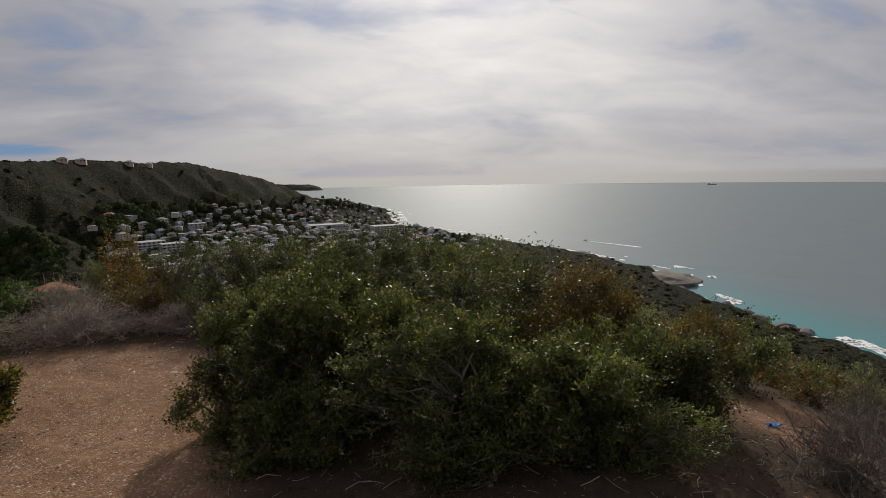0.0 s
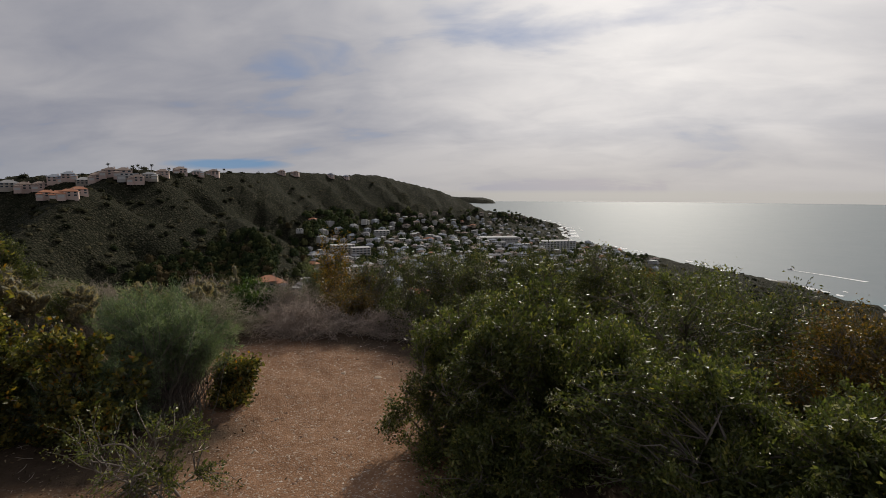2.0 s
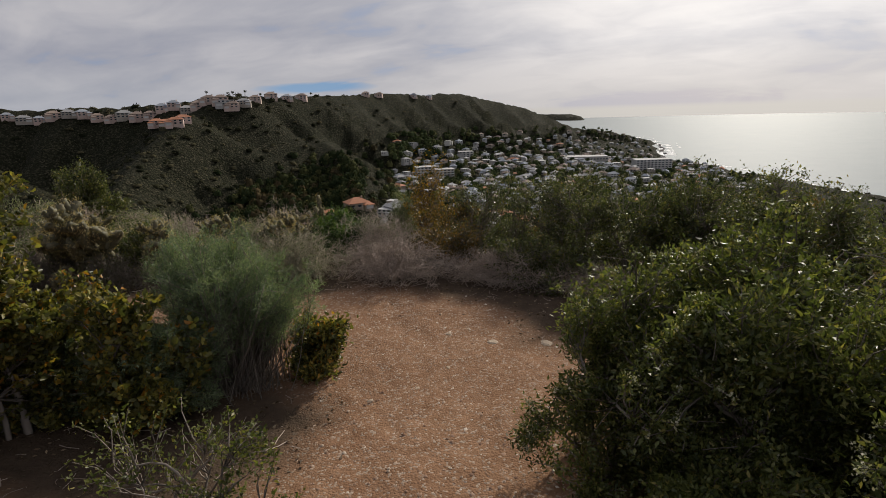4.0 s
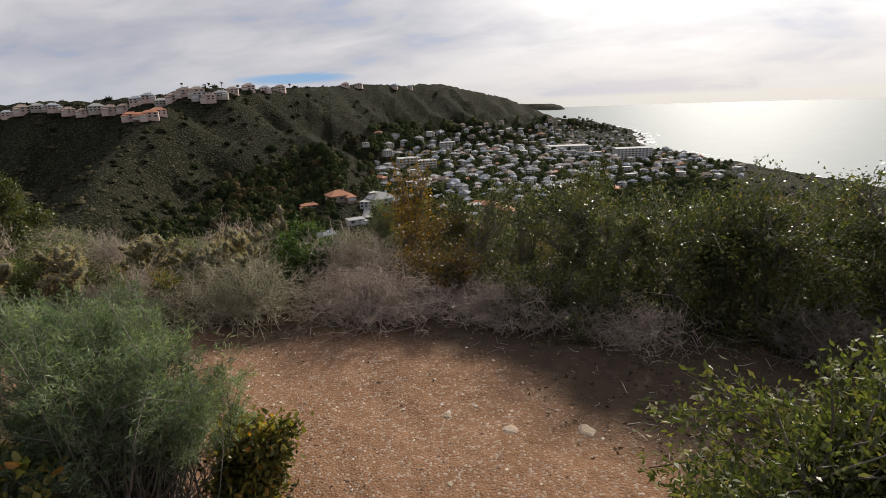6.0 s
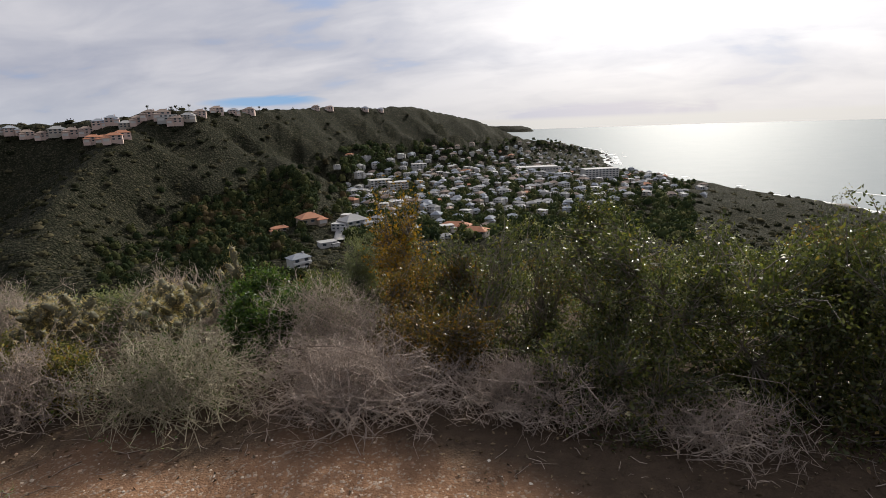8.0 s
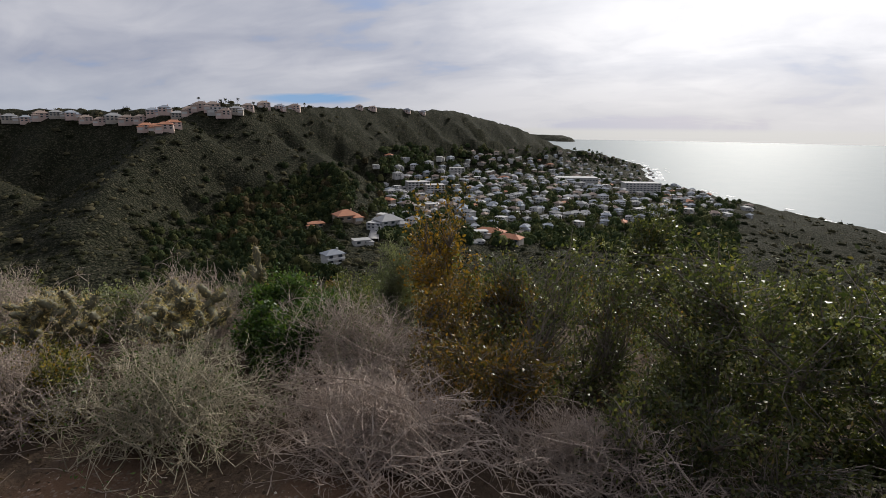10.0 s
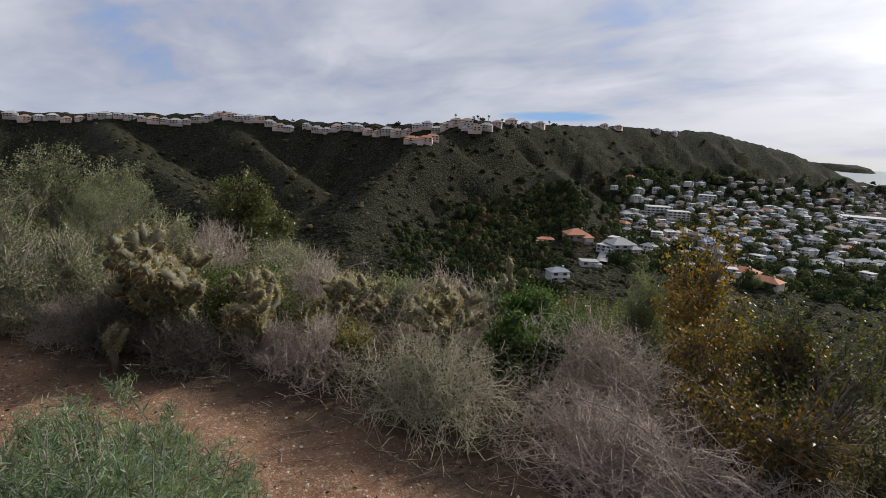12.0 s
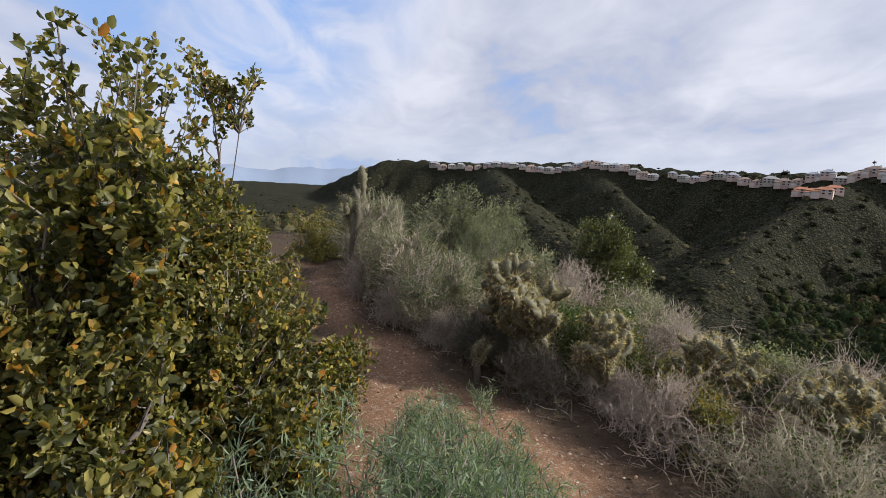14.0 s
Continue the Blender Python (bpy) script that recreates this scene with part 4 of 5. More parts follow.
    grey_bush(-7.10, 3.12, (0.75, 0.52, 0.98), 72, 950, 28)
    grey_bush(-7.95, 2.86, (0.85, 0.56, 1.14), 77, 1000, 28)
    grey_bush(-8.95, 2.62, (0.80, 0.55, 1.00), 79, 600, 24)
    dry_bush("grey_bush", -6.70, 3.10, (0.48, 0.34, 0.46), "bare grey twigs hanging over the narrow trail", 171, "grey shrubs", stems=300)
    dry_bush("grey_bush", -7.55, 2.72, (0.48, 0.32, 0.50), "bare grey twigs hanging over the narrow trail", 172, "grey shrubs", stems=280)
    feather_bush("sagebrush", -7.4, 3.95, (0.65, 0.52, 1.0), "grey-green sagebrush beside the narrow trail", 34, plumes=420, per=80, group="sagebrush", mat=LEAF_GREY)
    feather_bush("sagebrush", -9.7, 2.6, (0.80, 0.60, 0.95), "grey-green sagebrush by the far trail", 35, plumes=330, per=60, group="sagebrush", mat=LEAF_GREY)
    shrub("white_bush", -8.6, 3.75, (0.85, 0.65, 1.12), "grey-green shrub dotted with white flower heads", "shrub", LEAF_GREY, 73, "grey shrubs", twigs=560, per_twig=32, leaf=(0.022, 0.012), stems=10, flowers=300, low=0.08, top=1.3)
    shrub("white_bush", -9.8, 4.4, (0.95, 0.75, 1.1), "grey-green shrub dotted with white flower heads", "shrub", LEAF_GREY, 78, "grey shrubs", twigs=420, per_twig=30, leaf=(0.024, 0.013), stems=10, flowers=240, low=0.08, top=1.2)
    shrub("small_tree", -7.62, 5.20, (0.74, 0.62, 1.5), "small dark tree with olive-green crown", "tree", LEAF_DARK, 74, "", twigs=900, per_twig=52, leaf=(0.030, 0.015), stems=8, low=0.3, lumps=24, top=1.08)
    shrub("green_bush", -6.0, 4.55, (0.60, 0.45, 0.46), "low green bush under the cholla", "shrub", LEAF_FRESH, 75, "green bushes", twigs=320, per_twig=36, leaf=(0.02, 0.011), stems=8, low=0.06)
    shrub("green_bush", -5.25, 4.72, (0.55, 0.42, 0.42), "low yellow-green bush under the cholla", "shrub", LEAF_YELLOW, 76, "green bushes", twigs=300, per_twig=36, leaf=(0.018, 0.010), stems=8, low=0.06)
    dry_bush("dry_twig_bush", -5.25, 3.92, (0.42, 0.24, 0.34), "dark twigs with small leaves under the cholla", 149, "dry twig bushes", stems=200, mat=BARK, leaf_mat=LEAF_DARK, leaves=2200)
    dry_bush("dry_twig_bush", -5.85, 3.62, (0.36, 0.22, 0.36), "dark leafy twigs beside the small cholla", 150, "dry twig bushes", stems=180, mat=BARK, leaf_mat=LEAF_GREY, leaves=1800)
    shrub("green_bush", -5.50, 4.42, (0.50, 0.34, 0.52), "dark green bush behind the cholla cacti", "shrub", LEAF_DARK, 175, "green bushes", twigs=420, per_twig=40, leaf=(0.018, 0.010), stems=10, low=0.04, lumps=24)
    shrub("green_bush", -4.72, 4.62, (0.34, 0.28, 0.40), "olive-yellow bush among dry twigs", "shrub", LEAF_YELLOW, 176, "green bushes", twigs=260, per_twig=38, leaf=(0.017, 0.009), stems=8, low=0.04, lumps=18)
    shrub("grey_bush", -6.95, 4.25, (0.70, 0.50, 0.75), "bare-twigged grey bush with small leaves", "shrub", LEAF_GREY, 177, "grey shrubs", twigs=620, per_twig=20, leaf=(0.018, 0.009), stems=14, low=0.04, lumps=26, bark=BARK_PALE)
    shrub("grey_bush", -6.20, 4.95, (0.70, 0.50, 0.62), "grey twiggy bush below the cholla cacti", "shrub", LEAF_GREY, 178, "grey shrubs", twigs=560, per_twig=18, leaf=(0.018, 0.008), stems=14, low=0.04, lumps=26, bark=BARK_PALE)
    # twiggy scrub and saplings on the seaward slope
    shrub("sapling", 6.0, 24.3, (0.80, 0.75, 2.4), "dark half-bare sapling on the skyline of the slope", "shrub", LEAF_DARK, 81, "saplings", twigs=420, per_twig=22, leaf=(0.06, 0.03), stems=12, low=0.3, top=-1.62)
    shrub("sapling", 8.6, 13.3, (0.80, 0.75, 2.0), "dark half-bare sapling on the seaward slope", "shrub", LEAF_DARK, 82, "saplings", twigs=380, per_twig=18, leaf=(0.045, 0.022), stems=12, low=0.3, top=-1.75)
    laurel(-0.45, 8.0, (0.85, 0.70, 1.2), LEAF_DARK, 83, "dark green shrub on the crest of the bank", 620, 36, 30, leaf=(0.032, 0.015), stems=14, low=0.06, lumps=28, top=0.60)
    laurel(0.55, 9.0, (0.80, 0.70, 1.2), LEAF_RUST, 84, "brown-green shrub on the crest of the bank", 520, 36, 0, leaf=(0.034, 0.016), stems=14, low=0.06, lumps=28, top=0.36)
    dry_bush("dry_twig_bush", 2.30, 2.30, (0.50, 0.45, 0.46), "bare dark twig bush on the seaward slope", 48, "dry twig bushes", stems=200, mat=BARK)
    dry_bush("dry_twig_bush", 3.30, 2.95, (0.55, 0.50, 0.66), "bare dark twig bush on the seaward slope", 49, "dry twig bushes", stems=200, mat=BARK)


plants_near()


def far_mountains():
    """A hazy blue range beyond the land."""
    v, f = [], []
    steps = 60
    for i in range(steps + 1):
        az = math.radians(-150 + 58 * i / steps)
        rise = 9 * math.sin(i * 0.37) + 6 * math.sin(i * 0.9) + 4 * math.sin(i * 2.3 + 1) - 34
        for r, z in ((2250, -140), (2420, rise - 45), (2560, rise), (2900, -140)):
            v.append((r * math.sin(az), r * math.cos(az), z))
        if i:
            a, b = 4 * (i - 1), 4 * i
            f += [(a + k, a + k + 1, b + k + 1, b + k) for k in range(3)]
    # the blue base colour has the haze of distance painted in
    ob = new("backdrop", raw_mesh("backdrop", v, f, plain_material("painted_haze_rock", (0.20, 0.25, 0.34), 0.2, 0.004, 0.95)))
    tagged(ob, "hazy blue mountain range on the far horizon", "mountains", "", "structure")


far_mountains()


# ---- scrub on the slopes ----
def scrub_slopes():
    """Shrubs of a few kinds, repeated over the slopes."""
    rng = np.random.default_rng(500)
    kinds = [("slope_bush", LEAF_LAUREL, "olive-green chaparral shrub on the hillside", 0.24), ("slope_bush", LEAF_DARK, "dark green chaparral shrub on the hillside", 0.22),
             ("slope_bush", LEAF_RUST, "rust-brown chaparral shrub on the hillside", 0.30), ("slope_bush", LEAF_GREY, "grey chaparral shrub on the hillside", 0.14)]
    protos = []
    for i, (nm, mat, label, share) in enumerate(kinds):
        for j in range(2):
            p = shrub(nm, 40 + i, -30 - j, (0.62, 0.58, 0.72), label, "shrub", mat, 600 + 10 * i + j, "chaparral shrubs",
                      twigs=120, per_twig=26, leaf=(0.036, 0.017), stems=5, low=0.06, lumps=18, shag=0.05, flowers=20 if i == 0 else 0)
            protos.append((p, share))
    p = dry_bush("slope_twig_bush", 46, -30, (0.6, 0.55, 0.62), "bare grey twig bush on the hillside", 650, "chaparral shrubs", stems=55)
    protos.append((p, 0.12))
    weights = np.array([w for _, w in protos])
    weights = weights / weights.sum()
    placed, first = [], {}
    tries = 0
    while len(placed) < 330 and tries < 9000:
        tries += 1
        if rng.uniform() < 0.66:
            y = 3.4 + 17 * rng.uniform() ** 1.5
            x = rng.uniform(1.2, 3.5 + 0.55 * y)
        else:
            x, y = rng.uniform(-15, 1.4), 5.2 + 9 * rng.uniform() ** 1.4
        dist = math.hypot(x + 1.0, y - 2.0)
        gap = 0.46 + 0.026 * dist
        d, _, _ = along(np.array([x]), np.array([y]), TRAIL)
        if d[0] < 1.6 + (1.0 if x < -5 else 0) or (x < 0.9 and y < 6.6 and x > -5.2) or (x < -5.1 and x > -10.5 and y < 5.2) or (x < 1.7 and y < 4.7):
            continue
        if 1.9 < x < 3.2 and y < 3.9:
            continue
        if any((x - a) ** 2 + (y - b) ** 2 < gap * gap for a, b in placed):
            continue
        placed.append((x, y))
        i = int(rng.choice(len(protos), p=weights))
        k = rng.uniform(0.75, 1.10) + 0.010 * dist
        if (x < -1 and y < 9) or (x > 1.6 and y < 5.5):
            k *= 0.72
        m = pose(x, y, height(x, y) - 0.05, rng.uniform(-6, 6), rng.uniform(-6, 6), rng.uniform(0, 360)) @ Matrix.Diagonal((k, k, k * rng.uniform(0.8, 1.15), 1))
        if i not in first:
            first[i] = True
            protos[i][0].matrix_basis = m
        else:
            ob = copy_thing(protos[i][0], Matrix())
            ob.matrix_basis = m


scrub_slopes()


def clump_mesh(name, places, sizes, per, mat, seed, tall=0.7, blade=0.5):
    """Many far shrubs or tree crowns in one mesh: a knobbly dome each, ragged with leaf sprays."""
    rng = np.random.default_rng(seed)
    n = len(places)
    a = np.arange(7) * 2 * np.pi / 7
    ring = np.concatenate([np.stack([np.cos(a), np.sin(a), 0 * a - 0.25], -1), np.stack([np.cos(a + 0.4) * 0.86, np.sin(a + 0.4) * 0.86, 0 * a + 0.42], -1),
                           np.stack([np.cos(a) * 0.42, np.sin(a) * 0.42, 0 * a + 0.82], -1)])
    dome = ring[None] * rng.uniform(0.55, 1.0, (n, 21, 1)) * np.array([1, 1, tall * 1.5])
    vd = places[:, None] + dome * sizes[:, None, None] * rng.uniform(0.8, 1.2, (n, 1, 3))
    q = [[r * 7 + k, r * 7 + (k + 1) % 7, (r + 1) * 7 + (k + 1) % 7, (r + 1) * 7 + k] for r in range(2) for k in range(7)] + [[14, 15, 16, 17], [17, 18, 19, 14], [19, 20, 14, 14]][:2]
    fd = (np.arange(n)[:, None, None] * 21 + np.array(q)[None]).reshape(-1, 4)
    w = np.repeat(np.arange(n), per)
    p = unit(rng.normal(size=(n * per, 3))) * rng.uniform(0.75, 1, (n * per, 1))
    p[:, 2] = np.abs(p[:, 2])
    at = places[w] + p * sizes[w, None] * np.array([0.92, 0.92, tall * 1.3])
    ln = sizes[w] * blade * rng.uniform(0.6, 1.3, len(w))
    v, f = blades(rng, at, p + rng.normal(size=p.shape) * 0.8, ln, ln * 0.75, 0.2)
    return smooth(raw_mesh(name, np.vstack([vd.reshape(-1, 3), v]), np.vstack([fd, f + 21 * n]), mat))


FAR_SCRUB = leaf_material("far_chaparral", [(0.0, (0.013, 0.016, 0.009)), (0.55, (0.036, 0.036, 0.021)), (1.0, (0.105, 0.092, 0.058))], 1.0, 0.12, 0.03)
SLOPE_SCRUB = leaf_material("slope_scrub_leaf", [(0.0, (0.030, 0.035, 0.016)), (0.5, (0.066, 0.062, 0.030)), (1.0, (0.15, 0.115, 0.062))], 0.9, 0.25, 0.08)
FAR_TREE = leaf_material("far_tree_leaf", [(0.0, (0.015, 0.023, 0.012)), (0.6, (0.034, 0.046, 0.021)), (1.0, (0.085, 0.084, 0.036))], 1.0, 0.12, 0.03)
TOWN_TREE = leaf_material("town_tree_leaf", [(0.0, (0.022, 0.034, 0.016)), (0.6, (0.052, 0.068, 0.030)), (1.0, (0.115, 0.112, 0.052))], 1.0, 0.12, 0.03)
FAR_BROWN = leaf_material("far_brown_tree_leaf", [(0.0, (0.040, 0.034, 0.020)), (1.0, (0.105, 0.078, 0.044))], 1.0, 0.12, 0.03)


def wild_cover():
    rng = np.random.default_rng(700)
    # from the near slopes down into the canyon and over to the mesa
    n = 15000
    az = rng.uniform(-128, 62, n)
    r = np.exp(rng.triangular(math.log(15), math.log(420), math.log(1100), n))
    x, y = r * np.sin(np.radians(az)), r * np.cos(np.radians(az))
    keep = (inland(x, y) > 12)
    x, y, r = x[keep], y[keep], r[keep]
    size = np.clip(0.50 + r * 0.0062, 0.5, 3.6) * rng.uniform(0.5, 1.4, len(x))
    pl = np.stack([x, y, land(x, y) - 0.1], -1)
    me = clump_mesh("chaparral", pl, size, 7, FAR_SCRUB, 701, 0.42, 0.34)
    n = 2600
    az, r = rng.uniform(-118, 52, n), np.exp(rng.uniform(math.log(11), math.log(75), n))
    x, y = r * np.sin(np.radians(az)), r * np.cos(np.radians(az))
    keep = along(x, y, TRAIL)[0] > 3.0
    x, y, r = x[keep], y[keep], r[keep]
    near = clump_mesh("slope_scrub", np.stack([x, y, land(x, y) - 0.08], -1), (0.32 + 0.008 * r) * rng.uniform(0.6, 1.4, len(x)), 26, SLOPE_SCRUB, 702, 0.55, 0.26)
    tagged(new("slope_scrub", near), "low mixed scrub covering the hillside below the trail", "scrub", kind="stuff")
    tagged(new("chaparral", me), "grey-green chaparral scrub covering the canyon slopes", "scrub", kind="stuff")


wild_cover()


# ---- far places along a line of sight from the bend of the trail ----
def cast(az, el):
    """Where a line of sight from the bend meets the far land."""
    a, e = radians(az), math.tan(radians(el))
    r = np.geomspace(60, 3000, 900)
    x, y, z = -2 + r * math.sin(a), 3.2 + r * math.cos(a), 1.4 + r * e
    below = np.nonzero(land(x, y) > z)[0]
    i = below[0] if len(below) else int(np.argmin(np.abs(land(x, y) - z)))
    return float(x[i]), float(y[i]), float(r[i])


# ---- houses ----
STUCCO = [plain_material("white_stucco", (0.42, 0.405, 0.38), 0.3, 0.3, 0.9), plain_material("cream_stucco", (0.38, 0.335, 0.28), 0.3, 0.3, 0.9),
          plain_material("pink_stucco", (0.54, 0.41, 0.35), 0.2, 0.3, 0.9), plain_material("grey_siding", (0.34, 0.34, 0.33), 0.2, 0.3, 0.9), plain_material("tan_siding", (0.30, 0.24, 0.18), 0.2, 0.3, 0.9)]
ROOFS = [plain_material("grey_shingle", (0.29, 0.285, 0.28), 0.3, 0.5, 0.9), plain_material("brown_shingle", (0.24, 0.18, 0.145), 0.3, 0.5, 0.9),
         plain_material("clay_tile", (0.40, 0.17, 0.09), 0.25, 0.5, 0.85), plain_material("white_gravel_roof", (0.42, 0.41, 0.40), 0.25, 0.5, 0.9), plain_material("blue_grey_shingle", (0.24, 0.26, 0.29), 0.25, 0.5, 0.9)]
WINDOW = plain_material("dark_window_glass", (0.035, 0.045, 0.055), 0.2, 1.0, 0.12, 5.0, 0.0)
TRIM = plain_material("white_trim", (0.52, 0.51, 0.49), 0.1, 1.0, 0.7)
CONCRETE = plain_material("pale_road_concrete", (0.30, 0.29, 0.275), 0.2, 0.2, 0.9)


def bm_mesh(name, build, mat):
    bm = bmesh.new()
    build(bm)
    bmesh.ops.recalc_face_normals(bm, faces=bm.faces)
    me = bpy.data.meshes.new(name)
    bm.to_mesh(me)
    bm.free()
    me.materials.append(mat)
    return me


def add_box(bm, x0, x1, y0, y1, z0, z1):
    v = [bm.verts.new(p) for p in ((x0, y0, z0), (x1, y0, z0), (x1, y1, z0), (x0, y1, z0), (x0, y0, z1), (x1, y0, z1), (x1, y1, z1), (x0, y1, z1))]
    for f in ((0, 3, 2, 1), (4, 5, 6, 7), (0, 1, 5, 4), (1, 2, 6, 5), (2, 3, 7, 6), (3, 0, 4, 7)):
        bm.faces.new([v[i] for i in f])


def box_mesh(name, dims, mat):
    return bm_mesh(name, lambda bm: add_box(bm, *dims), mat)


def roof_mesh(w, d, z, rise, flat, mat):
    def build(bm):
        o = 0.6
        if flat:
            add_box(bm, -w / 2 - 0.3, w / 2 + 0.3, -d / 2 - 0.3, d / 2 + 0.3, z, z + 0.45)
            return
        lo = [bm.verts.new(p) for p in ((-w / 2 - o, -d / 2 - o, z), (w / 2 + o, -d / 2 - o, z), (w / 2 + o, d / 2 + o, z), (-w / 2 - o, d / 2 + o, z))]
        lip = [bm.verts.new((v.co.x, v.co.y, z + 0.25)) for v in lo]
        r = max(w / 2 - d / 2, w * 0.12)
        a, b = bm.verts.new((-r, 0, z + rise)), bm.verts.new((r, 0, z + rise))
        bm.faces.new(lo)
        for i in range(4):
            bm.faces.new((lo[i], lo[(i + 1) % 4], lip[(i + 1) % 4], lip[i]))
        bm.faces.new((lip[0], lip[1], b, a))
        bm.faces.new((lip[2], lip[3], a, b))
        bm.faces.new((lip[1], lip[2], b))
        bm.faces.new((lip[3], lip[0], a))
    return bm_mesh("roof", build, mat)


def house(w, d, storeys, wall, roof, label, flat=False, name="house", group="hillside houses", balcony=False, tall=2.7):
    """A house: walls, roof, chimney and its windows, each in a frame."""
    root = thing(name, 0, 0, 0, label, "house", group)
    h = storeys * tall
    part("wall", box_mesh("wall", (-w / 2, w / 2, -d / 2, d / 2, -4.0, h), wall), root)
    part("roof", roof_mesh(w, d, h, d * 0.30, flat, roof), root)
    if not balcony:
        side = 1 if (w + d) % 2 else -1
        lo, hi = sorted((side * w * 0.18, side * w * 0.62))
        part("wing", box_mesh("wing", (lo, hi, -d * 0.78, -d * 0.30, -4.0, h * 0.62), wall), root)
        cap = part("wing_roof", roof_mesh(hi - lo, d * 0.48, 0, d * 0.16, flat, roof), root)
        cap.location = ((lo + hi) / 2, -d * 0.54, h * 0.62)
        part("garage_door", box_mesh("garage_door", (lo + 0.8, hi - 0.8, -d * 0.78 - 0.06, -d * 0.78, -0.3, 2.0), TRIM), root)
    pane = box_mesh("window", (-1.15, 1.15, -0.08, 0.08, -0.75, 0.75), WINDOW)
    sill = box_mesh("window_sill", (-1.25, 1.25, -0.14, 0.14, -0.9, -0.75), TRIM)
    n = max(2, int(w // 4.2))
    for st in range(storeys):
        for i in range(n):
            for sgn in (-1,):
                ob = part("window", pane, root)
                ob.location = ((i + 0.5) * w / n - w / 2, sgn * (d / 2 + 0.02), st * tall + 1.7)
                sl = part("window_sill", sill, ob)
        if balcony:
            part("balcony", box_mesh("balcony", (-w / 2 + 0.3, w / 2 - 0.3, -d / 2 - 1.4, -d / 2, st * tall - 0.15, st * tall + 0.95), TRIM), root)
    if not flat:
        part("chimney", box_mesh("chimney", (w * 0.22, w * 0.22 + 1.0, -0.5, 0.5, h, h + d * 0.30 + 0.6), wall), root)
    return root


def cottage(w, d, wall, roof, label):
    """A plain small house: walls, roof, a window band and a chimney."""
    root = thing("cottage", 0, 0, 0, label, "house", "hillside cottages")
    part("wall", box_mesh("wall", (-w / 2, w / 2, -d / 2, d / 2, -4.0, 3.4), wall), root)
    part("roof", roof_mesh(w, d, 3.4, d * 0.32, False, roof), root)
    part("window", box_mesh("window", (-w * 0.32, w * 0.05, -d / 2 - 0.06, -d / 2, 1.0, 2.5), WINDOW), root)
    part("chimney", box_mesh("chimney", (w * 0.2, w * 0.2 + 0.9, -0.45, 0.45, 3.4, 3.4 + d * 0.34 + 0.4), wall), root)
    return root


def settle(ob, x, y, turn, k=1.0):
    ob.matrix_basis = pose(x, y, height(x, y) + 0.3, 0, 0, turn) @ Matrix.Scale(k, 4)
    return ob


def facing(x, y):
    """The turn that points a front (-y side) at the bend of the trail."""
    return math.degrees(math.atan2(-(x + 2), y - 3.2))


